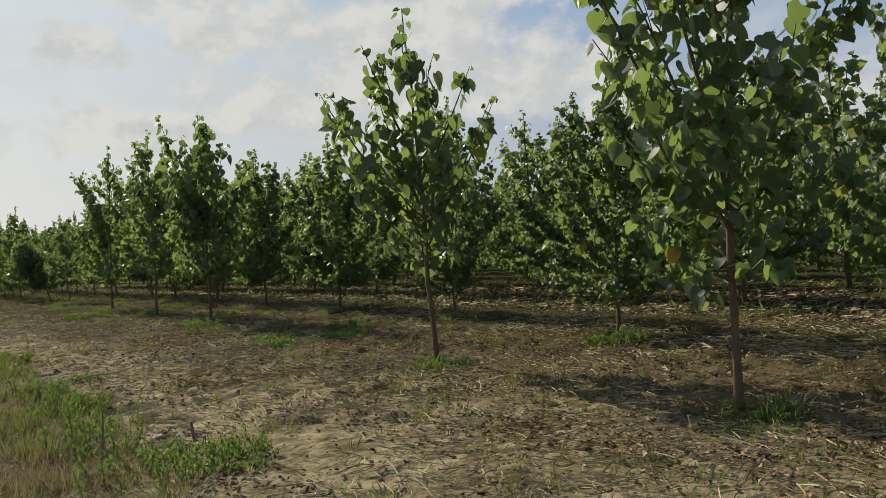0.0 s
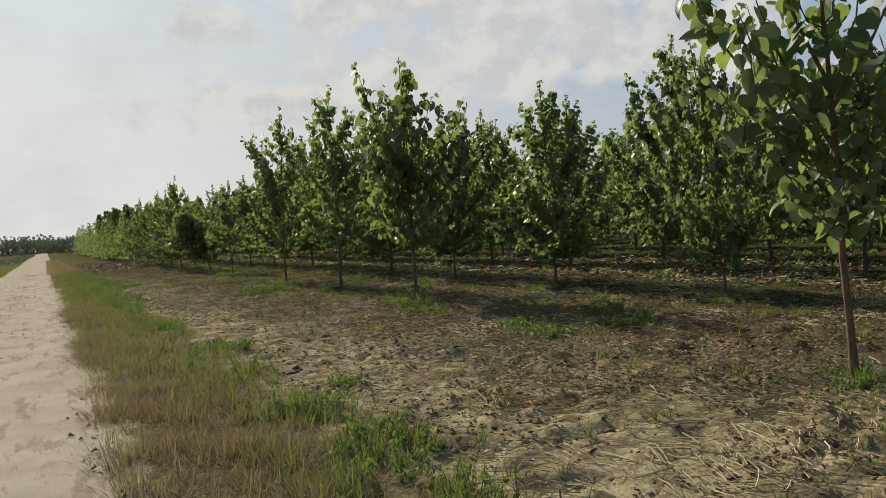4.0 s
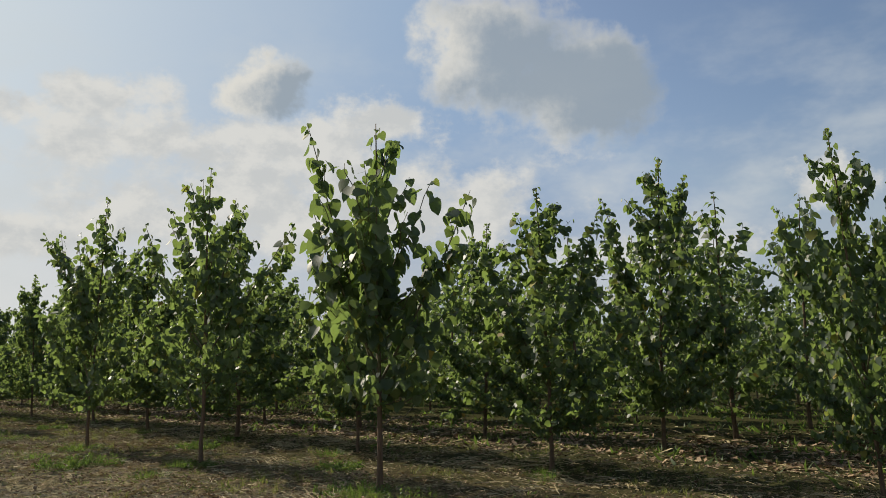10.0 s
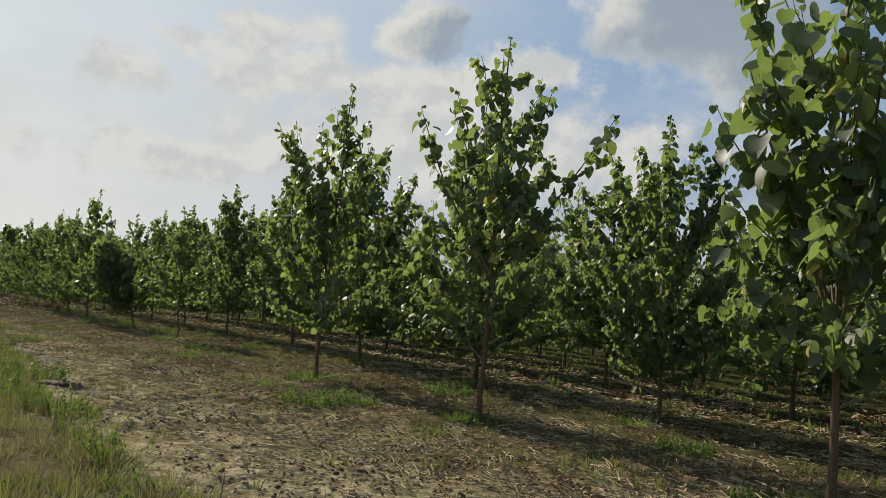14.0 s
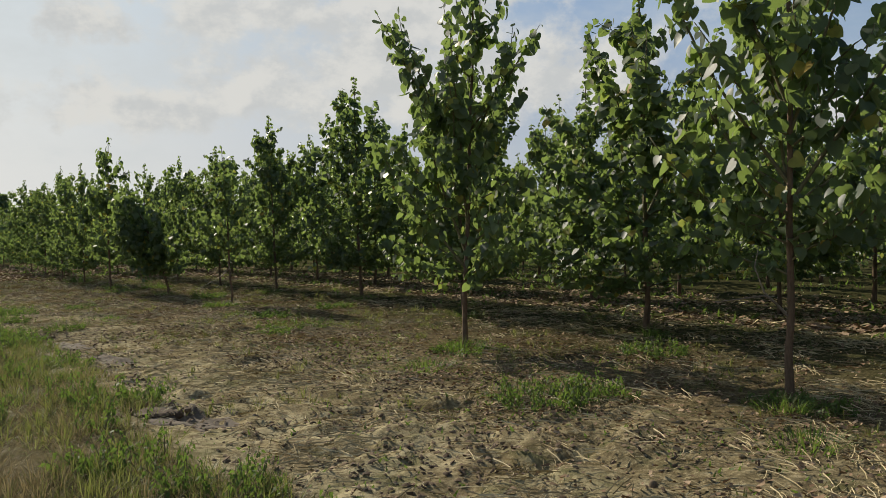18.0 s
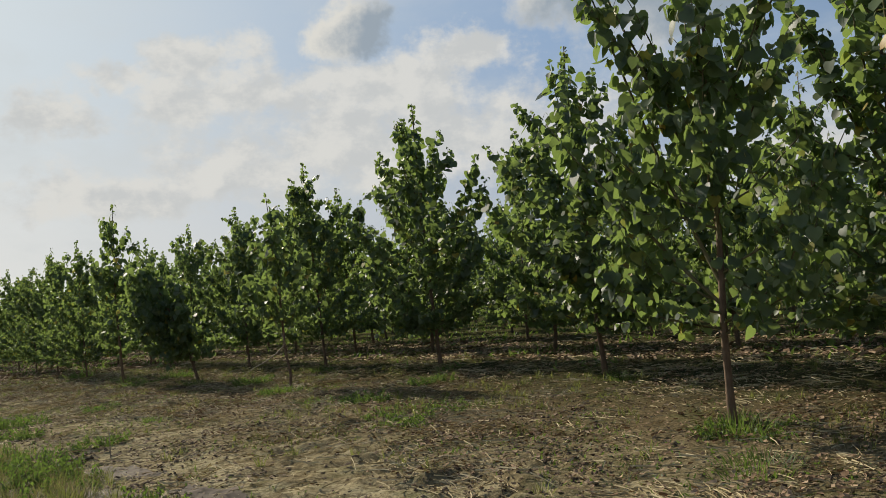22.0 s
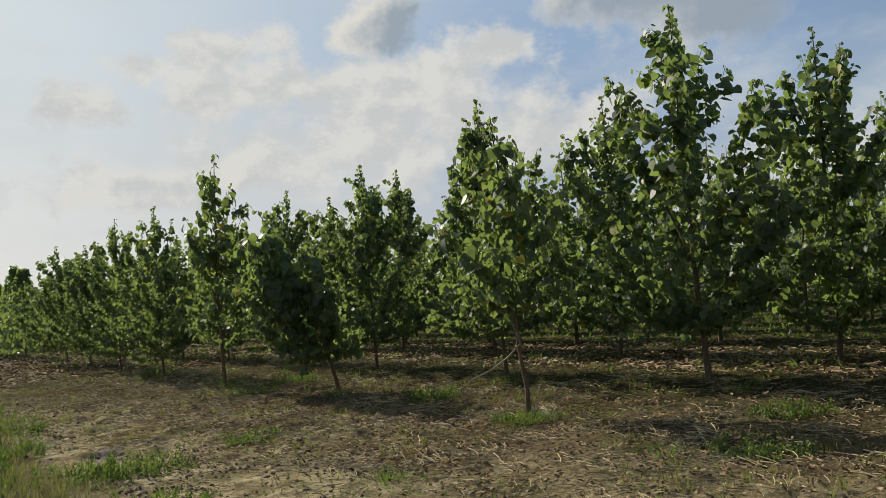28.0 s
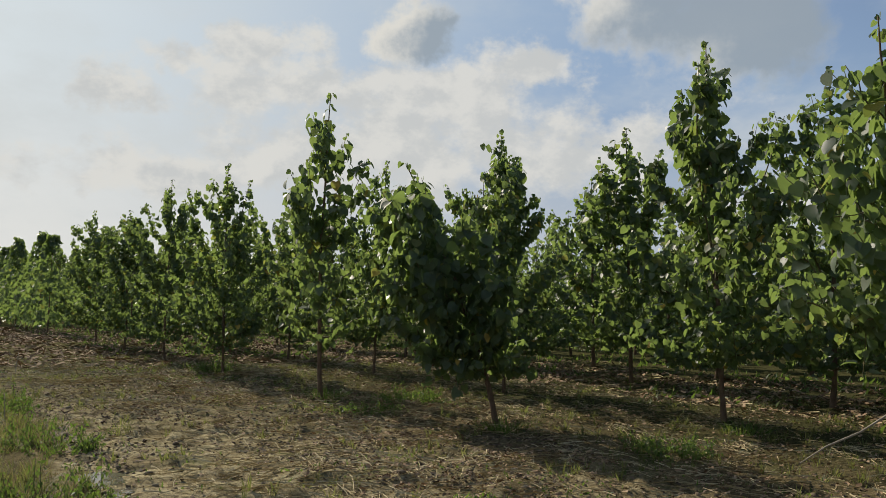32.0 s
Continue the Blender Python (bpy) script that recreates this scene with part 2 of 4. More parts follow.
def soil():
    """The field's pale silty soil, with damp dark crumbs, and green and brown litter growing denser under the trees;
    the deeper and farther rows' shade is painted into the colour.
    """
    m = Mat("field_soil")
    co = m.node("ShaderNodeTexCoord").outputs["Object"]
    big = m.noise(0.5, 4, 0.6, co)
    mid = m.noise(3.0, 5, 0.65, co)
    fine = m.noise(26.0, 5, 0.7, co)
    pale = m.ramp(mid, [(0.3, (0.26, 0.217, 0.125)), (0.52, (0.385, 0.33, 0.195)), (0.75, (0.48, 0.42, 0.262))])
    worn = m.noise(1.1, 6, 0.7, co)
    c = m.mix(m.math("MULTIPLY", m.step(worn, 0.47, 0.57), 0.85), pale, m.ramp(m.noise(11.0, 6, 0.75, co), [(0.35, (0.095, 0.075, 0.042)), (0.5, (0.22, 0.175, 0.10)), (0.66, (0.38, 0.32, 0.19))]))
    crumb = m.step(m.noise(7.0, 7, 0.78, co, (0.7, 1.0, 1.0)), 0.53, 0.60)
    c = m.mix(m.math("MULTIPLY", crumb, 0.75), c, (0.11, 0.078, 0.05))
    c = m.mix(m.math("MULTIPLY", m.step(m.noise(34.0, 4, 0.7, co), 0.55, 0.68), 0.5), c, (0.13, 0.10, 0.062))
    c = m.mix(m.math("MULTIPLY", m.step(big, 0.52, 0.7), 0.35), c, (0.20, 0.165, 0.098))
    sx = m.node("ShaderNodeSeparateXYZ")
    m.put(sx.inputs[0], co)
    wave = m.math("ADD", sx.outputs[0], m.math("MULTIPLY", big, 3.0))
    trodden = m.math("MULTIPLY", m.step(m.math("ADD", sx.outputs[0], m.math("MULTIPLY", worn, 4.0)), 4.4, 6.2), 0.72)
    c = m.mix(trodden, c, m.ramp(m.noise(13.0, 7, 0.78, co), [(0.36, (0.055, 0.044, 0.024)), (0.5, (0.16, 0.13, 0.07)), (0.62, (0.36, 0.30, 0.175))]))
    open_field = m.math("SUBTRACT", 1.0, m.step(sx.outputs[0], 5.5, 8.0))
    c = m.mix(m.math("MULTIPLY", m.math("MULTIPLY", m.step(m.noise(4.6, 7, 0.78, co), 0.50, 0.56), 0.6), open_field), c, (0.10, 0.078, 0.045))
    c = m.mix(m.math("MULTIPLY", m.math("MULTIPLY", m.step(m.noise(3.4, 6, 0.72, co, (1.0, 1.2, 1.0)), 0.55, 0.62), 0.55), open_field), c, (0.45, 0.39, 0.245))
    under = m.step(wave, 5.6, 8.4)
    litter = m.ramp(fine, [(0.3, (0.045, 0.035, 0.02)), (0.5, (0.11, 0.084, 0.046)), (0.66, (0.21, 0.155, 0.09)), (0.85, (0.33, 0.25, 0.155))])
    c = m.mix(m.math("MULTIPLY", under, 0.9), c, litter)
    green = m.step(m.noise(1.4, 5, 0.68, co), 0.50, 0.70)
    c = m.mix(m.math("MULTIPLY", green, 0.6), c, (0.085, 0.098, 0.036))
    # weedy litter tone, darkened further to paint in the shade of the deeper rows
    deep_shade = m.step(wave, 7.5, 12.0)
    c = m.mix(m.math("MULTIPLY", deep_shade, 0.85), c, m.ramp(fine, [(0.3, (0.03, 0.033, 0.014)), (0.6, (0.055, 0.058, 0.024)), (0.8, (0.12, 0.09, 0.045))]))
    # far litter and weeds, their tone lowered to hold the far trees' shade too
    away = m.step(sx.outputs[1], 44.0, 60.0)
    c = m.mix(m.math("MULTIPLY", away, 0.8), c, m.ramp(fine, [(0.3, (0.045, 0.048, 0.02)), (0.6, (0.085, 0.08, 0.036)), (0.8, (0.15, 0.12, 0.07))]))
    verge = m.step(m.math("SUBTRACT", 2.1, m.math("ADD", sx.outputs[0], m.math("MULTIPLY", mid, 0.9))), 0.0, 0.5)
    c = m.mix(m.math("MULTIPLY", verge, 0.85), c, m.ramp(fine, [(0.3, (0.07, 0.06, 0.03)), (0.7, (0.15, 0.12, 0.065))]))
    shoulder = m.step(m.math("SUBTRACT", 0.42, m.math("ADD", sx.outputs[0], m.math("MULTIPLY", m.noise(2.2, 5, 0.7, co), 0.7))), -0.06, 0.1)
    shoulder = m.math("MULTIPLY", shoulder, m.step(sx.outputs[0], -3.5, -3.1))
    c = m.mix(shoulder, c, m.ramp(mid, [(0.3, (0.33, 0.29, 0.205)), (0.7, (0.46, 0.41, 0.30))]))
    m.bump(m.math("ADD", fine, m.math("MULTIPLY", mid, 2.0)), 0.8, 0.02)
    return m.done(c, 0.95, 0.0)


def road_sand():
    """Pale dusty sand with darker streaks pressed along the ruts, and scattered crumbs."""
    m = Mat("road_sand")
    co = m.node("ShaderNodeTexCoord").outputs["Object"]
    n = m.noise(1.2, 5, 0.65, co)
    streak = m.noise(2.0, 6, 0.7, co, (2.2, 0.5, 1))
    f = m.noise(40.0, 5, 0.7, co)
    c = m.ramp(n, [(0.3, (0.37, 0.325, 0.24)), (0.7, (0.49, 0.44, 0.335))])
    c = m.mix(m.math("MULTIPLY", m.step(streak, 0.52, 0.62), 0.7), c, (0.27, 0.225, 0.155))
    c = m.mix(m.step(f, 0.58, 0.75), c, (0.26, 0.22, 0.15))
    m.bump(m.math("ADD", f, m.math("MULTIPLY", streak, 3.0)), 0.7, 0.02)
    return m.done(c, 0.95, 0.0)


def plain(name, stops, scale=14.0, rough=0.9, spread=True):
    m = Mat(name)
    n = m.noise(scale, 4)
    f = m.math("MULTIPLY", m.math("ADD", n, vary(m)), 0.5) if spread else n
    m.bump(n, 0.4, 0.01)
    return m.done(m.ramp(f, stops), rough, 0.2)


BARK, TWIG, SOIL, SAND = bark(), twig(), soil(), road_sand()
STRAW = plain("straw", [(0.2, (0.22, 0.17, 0.085)), (0.5, (0.38, 0.31, 0.17)), (0.8, (0.55, 0.47, 0.29))])
LITTER = plain("dry_leaf", [(0.2, (0.12, 0.074, 0.044)), (0.5, (0.26, 0.17, 0.10)), (0.8, (0.42, 0.31, 0.20))])
CLOD = plain("soil_clod", [(0.2, (0.09, 0.068, 0.045)), (0.5, (0.17, 0.13, 0.085)), (0.8, (0.29, 0.235, 0.155))])
CHIP = plain("rotted_chip", [(0.2, (0.055, 0.038, 0.025)), (0.55, (0.125, 0.088, 0.056)), (0.85, (0.25, 0.185, 0.12))])
def water():
    m = Mat("puddle_water")
    n = m.noise(6.0, 3)
    m.bump(n, 0.05, 0.005)
    return m.done(m.ramp(n, [(0.3, (0.10, 0.085, 0.06)), (0.7, (0.15, 0.13, 0.095))]), 0.06, 0.6)


PUDDLE = water()
MUD = plain("damp_mud", [(0.2, (0.20, 0.14, 0.11)), (0.5, (0.30, 0.225, 0.185)), (0.8, (0.38, 0.30, 0.25))], 7.0, 0.8, False)
DAMP = plain("damp_soil", [(0.2, (0.085, 0.066, 0.048)), (0.5, (0.13, 0.105, 0.078)), (0.8, (0.20, 0.165, 0.125))], 9.0, 0.95, False)
DEADWOOD = plain("dead_wood", [(0.2, (0.13, 0.10, 0.075)), (0.6, (0.26, 0.22, 0.17)), (0.9, (0.4, 0.36, 0.29))], 20.0)


# ---------------------------------------------------------------- mesh helpers
def part(name, mesh, material, parent=None, label="", place=None):
    """Links a mesh, or a bmesh, as one object under a thing or under a part."""
    if isinstance(mesh, bmesh.types.BMesh):
        me = bpy.data.meshes.new(name)
        mesh.to_mesh(me)
        mesh.free()
        mesh = me
    if not mesh.materials:
        mesh.materials.append(material)
    ob = new(name, mesh)
    if parent is not None:
        ob.parent = parent
    if place is not None:
        ob.matrix_local = place
    if label:
        ob["label"] = label
    return ob


def mesh_of(name, verts, faces, smooth=False):
    me = bpy.data.meshes.new(name)
    me.from_pydata(verts, [], faces)
    if smooth:
        me.polygons.foreach_set("use_smooth", [True] * len(me.polygons))
    me.update()
    return me


def joined(name, shape_verts, shape_faces, mats, smooth=False):
    """One mesh of many copies of a small shape: mats is an (n, 4, 4) array."""
    sv = np.c_[np.array(shape_verts, float), np.ones(len(shape_verts))]
    n, k = len(mats), len(shape_verts)
    v = np.einsum("nij,kj->nki", mats, sv)[:, :, :3].reshape(-1, 3)
    sizes = np.array([len(f) for f in shape_faces])
    flat = np.concatenate([np.array(f) for f in shape_faces])
    loops = (flat[None, :] + (np.arange(n) * k)[:, None]).ravel()
    total = np.tile(sizes, n)
    me = bpy.data.meshes.new(name)
    me.vertices.add(n * k)
    me.vertices.foreach_set("co", v.astype(np.float32).ravel())
    me.loops.add(len(loops))
    me.loops.foreach_set("vertex_index", loops.astype(np.int32))
    me.polygons.add(len(total))
    me.polygons.foreach_set("loop_start", np.concatenate([[0], np.cumsum(total)[:-1]]).astype(np.int32))
    me.update(calc_edges=True)
    if smooth:
        me.polygons.foreach_set("use_smooth", [True] * len(me.polygons))
    me.validate()
    return me


def frames_from(pos, axis_y, normal, size, width=None):
    """(n, 4, 4) matrices with y along axis_y, z near normal."""
    y = axis_y / np.linalg.norm(axis_y, axis=1, keepdims=True)
    x = np.cross(y, normal)
    x /= np.linalg.norm(x, axis=1, keepdims=True) + 1e-9
    z = np.cross(x, y)
    m = np.zeros((len(pos), 4, 4))
    s = np.asarray(size, float).reshape(-1, 1)
    w = s if width is None else np.asarray(width, float).reshape(-1, 1)
    m[:, :3, 0], m[:, :3, 1], m[:, :3, 2], m[:, :3, 3], m[:, 3, 3] = x * w, y * s, z * s, pos, 1
    return m


def tube(verts, faces, line, radii, sides):
    """Adds a tapered tube along a line of points."""
    base = len(verts)
    line = [Vector(p) for p in line]
    for i, p in enumerate(line):
        t = (line[min(i + 1, len(line) - 1)] - line[max(i - 1, 0)]).normalized()
        a = t.orthogonal().normalized()
        b = t.cross(a)
        for j in range(sides):
            u = 2 * math.pi * j / sides
            verts.append((p + (a * math.cos(u) + b * math.sin(u)) * radii[i])[:])
    for i in range(len(line) - 1):
        for j in range(sides):
            k = (j + 1) % sides
            faces.append((base + i * sides + j, base + i * sides + k, base + (i + 1) * sides + k, base + (i + 1) * sides + j))
    faces.append(tuple(base + (len(line) - 1) * sides + j for j in range(sides)))


def value_noise(x, y, seed=0):
    """Smooth noise from 0 to 1 with a cell of 1, for arrays."""
    xi, yi = np.floor(x).astype(np.int64), np.floor(y).astype(np.int64)
    fx, fy = x - xi, y - yi
    fx, fy = fx * fx * (3 - 2 * fx), fy * fy * (3 - 2 * fy)

    def h(a, b):
        n = (a * 374761393 + b * 668265263 + seed * 974634777) & 0xFFFFFFFF
        n = ((n ^ (n >> 13)) * 1274126177) & 0xFFFFFFFF
        return ((n ^ (n >> 16)) & 0xFFFF) / 65535.0
    return (h(xi, yi) * (1 - fx) + h(xi + 1, yi) * fx) * (1 - fy) + (h(xi, yi + 1) * (1 - fx) + h(xi + 1, yi + 1) * fx) * fy


def ease(v, lo, hi):
    t = np.clip((v - lo) / (hi - lo), 0, 1)
    return t * t * (3 - 2 * t)


def road_right(y):
    return -0.05 - 0.006 * np.clip(y - 20, 0, 400) + 0.22 * (value_noise(y * 0.35, y * 0 + 3.1, 5) - 0.5) + 0.12 * (value_noise(y * 1.7, y * 0 + 5.2, 15) - 0.5)


def verge_right(y):
    return 1.55 - 0.004 * np.clip(y - 25, 0, 400) + 0.55 * (value_noise(y * 0.3, y * 0 + 8.4, 6) - 0.5) + 0.3 * (value_noise(y * 1.1, y * 0 + 1.4, 9) - 0.5)


def height(x, y):
    """The ground's height: a low verge beside the road, and trodden, crumbly field soil."""
    x, y = np.asarray(x, float), np.asarray(y, float)
    near = ease(x, -6, -4) * (1 - ease(x, 30, 60)) * (1 - ease(y, 70, 120)) * ease(y, -12, -6)
    field = ease(x - verge_right(y), -0.1, 0.3)
    verge = ease(x, -0.25, 0.15) * (1 - field)
    big = (value_noise(x * 0.4, y * 0.4, 1) - 0.5) * 0.05
    lump = (value_noise(x * 2.1, y * 2.1, 2) - 0.5) * 0.05
    crumb = np.maximum(value_noise(x * 6.5, y * 6.5, 3) - 0.5, 0) * 0.11 + (value_noise(x * 13, y * 13, 4) - 0.5) * 0.022
    dent = -ease(value_noise(x * 3.4 + 5, y * 3.4, 7), 0.62, 0.82) * 0.045
    patch = ease(value_noise(x * 0.55, y * 0.55, 8), 0.3, 0.65)
    return near * (field * (big + lump * 0.6 + (crumb + dent) * (0.45 + 0.75 * patch)) + verge * (0.04 + big * 0.6 + lump * 0.5))


def at_ground(x, y):
    return float(height(np.array([x]), np.array([y]))[0])


# ---------------------------------------------------------------- ground and road
def spaced(fine_lo, fine_hi, step, lo, hi, grow=1.22):
    a = list(np.arange(fine_lo, fine_hi, step))
    s, v = step, fine_hi
    while v < hi:
        a.append(v)
        s *= grow
        v += s
    a.append(hi)
    s, v, left = step, fine_lo, []
    while v > lo:
        s *= grow
        v -= s
        left.append(max(v, lo))
    return np.array(left[::-1] + a)


def grid_mesh(name, xs, ys, zs):
    nx, ny = len(xs), len(ys)
    gx, gy = np.meshgrid(xs, ys) if xs.ndim == 1 else (xs, ys)
    i = np.arange((nx - 1) * (ny - 1))
    r, c = i // (nx - 1), i % (nx - 1)
    a = r * nx + c
    faces = np.stack([a, a + 1, a + nx + 1, a + nx], 1)
    me = bpy.data.meshes.new(name)
    me.vertices.add(nx * ny)
    me.vertices.foreach_set("co", np.stack([gx, gy, zs(gx, gy)], 2).astype(np.float32).ravel())
    me.loops.add(faces.size)
    me.loops.foreach_set("vertex_index", faces.astype(np.int32).ravel())
    me.polygons.add(len(faces))
    me.polygons.foreach_set("loop_start", (np.arange(len(faces)) * 4).astype(np.int32))
    me.update(calc_edges=True)
    me.polygons.foreach_set("use_smooth", [True] * len(faces))
    return me


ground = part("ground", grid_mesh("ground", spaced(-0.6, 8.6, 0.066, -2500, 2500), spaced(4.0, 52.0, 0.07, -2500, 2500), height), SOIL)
tagged(ground, "pale trodden silty field soil strewn with dry litter", "ground", kind="structure")


def road_mesh():
    ys = spaced(-4.0, 60.0, 0.3, -60, 900, 1.1)
    u = np.linspace(0, 1, 15)
    v, f = [], []
    for y in ys:
        r = float(road_right(np.array(y)))
        left = -3.15 - 0.006 * max(0, y - 20) + 0.25 * (float(value_noise(np.array(y * 0.3), np.array(4.0), 12)) - 0.5)
        for k in u:
            x = left + (r - left) * k
            edge = min(k, 1 - k)
            rut = -0.015 * math.exp(-((k - 0.25) / 0.08) ** 2) - 0.015 * math.exp(-((k - 0.78) / 0.08) ** 2)
            z = 0.012 + rut * 0.5 + 0.01 * float(value_noise(np.array(x * 2.0), np.array(y * 0.8), 13)) - (0.03 if edge == 0 else 0.0)
            v.append((x, y, z))
    n = len(u)
    for i in range(len(ys) - 1):
        for j in range(n - 1):
            f.append((i * n + j, i * n + j + 1, (i + 1) * n + j + 1, (i + 1) * n + j))
    return mesh_of("road", v, f, True)


tagged(part("road", road_mesh(), SAND), "pale sandy farm track with shallow wheel ruts", "road", kind="structure")


# ---------------------------------------------------------------- poplars
HALF = [(0.20, -0.10, 0.03), (0.42, -0.04, 0.07), (0.54, 0.18, 0.09), (0.49, 0.43, 0.07), (0.32, 0.70, 0.03), (0.12, 0.92, -0.05)]
LEAF_V = [(0, 0, 0), (0, 0.3, 0.0), (0, 0.62, -0.02), (0, 1.03, -0.12)] + HALF + [(-x, y, z) for x, y, z in HALF]
LEAF_F = [(0, 4, 5, 1), (1, 5, 6), (1, 6, 7, 2), (2, 7, 8), (2, 8, 9, 3), (0, 1, 11, 10), (1, 12, 11), (1, 2, 13, 12), (2, 14, 13), (2, 3, 15, 14)]
MID_V = [(0, 0, 0), (0, 1.0, -0.08), (0.40, -0.07, 0.07), (0.53, 0.22, 0.08), (0.38, 0.62, 0.04), (-0.40, -0.07, 0.07), (-0.53, 0.22, 0.08), (-0.38, 0.62, 0.04)]
MID_F = [(0, 2, 3, 4, 1), (0, 1, 7, 6, 5)]
FAR_V = [(0, 0, 0), (0.48, 0.25, 0.08), (0, 1, -0.08), (-0.48, 0.25, 0.08)]
FAR_F = [(0, 1, 2), (0, 2, 3)]


def leaf_shapes():
    out = []
    for k, (w, curl) in enumerate(((1.0, 0.0), (0.88, 0.10), (1.08, -0.12), (0.95, 0.2), (0.8, -0.05), (1.0, 0.15))):
        v = [(x * w, y, z + curl * (y - 0.4) ** 2 + (0.04 * x if k % 2 else 0)) for x, y, z in LEAF_V]
        me = mesh_of("leaf", v, LEAF_F, True)
        me.materials.append(LEAF)
        out.append(me)
    return out


LEAF_MESHES = leaf_shapes()


def bend(start, way, length, up, n, rng, wobble=0.05):
    """A line of points that starts along way and curves up."""
    p, w = np.array(start, float), np.array(way, float)
    pts = [p.copy()]
    for _ in range(n):
        w = w + np.array((0, 0, up / n)) + rng.normal(0, wobble, 3)
        w /= np.linalg.norm(w)
        p = p + w * length / n
        pts.append(p.copy())
    return np.array(pts)


def along(line, t):
    s = np.clip(np.asarray(t) * (len(line) - 1), 0, len(line) - 1.001)
    i = s.astype(int)
    f = (s - i)[:, None]
    return line[i] * (1 - f) + line[i + 1] * f


def leaf_frames(line, count, t0, size, rng, heart):
    """Places for leaves that hang from stalks along a shoot."""
    t = np.clip(np.linspace(t0, 1.0, count) + rng.normal(0, 0.02, count), 0, 1)
    p = along(line, t)
    ang = np.arange(count) * 2.4 + rng.uniform(0, 6.28) + rng.normal(0, 0.4, count)
    out = np.stack([np.cos(ang), np.sin(ang), rng.uniform(-0.1, 0.5, count)], 1)
    away = p - np.array(heart)[None]
    away[:, 2] = 0
    away /= np.linalg.norm(away, axis=1, keepdims=True) + 0.15
    out = out + away * 0.5
    out /= np.linalg.norm(out, axis=1, keepdims=True)
    s = size * rng.uniform(0.6, 1.2, count) * (0.85 + 0.3 * t) * (1.0 - 0.55 * ease(t, 0.86, 1.0))
    p = p + out * (s * rng.uniform(0.3, 0.75, count))[:, None]
    axis = out * rng.uniform(0.1, 0.6, count)[:, None] + np.array((0, 0, -1.0)) * rng.uniform(0.5, 1.1, count)[:, None] + rng.normal(0, 0.28, (count, 3))
    normal = out + np.array((0, 0, 0.25)) + rng.normal(0, 0.5, (count, 3))
    m = frames_from(p, axis, normal, s, s * rng.uniform(0.9, 1.12, count))
    m[:, :3, 2] *= rng.uniform(-0.8, 2.4, count)[:, None]
    return m


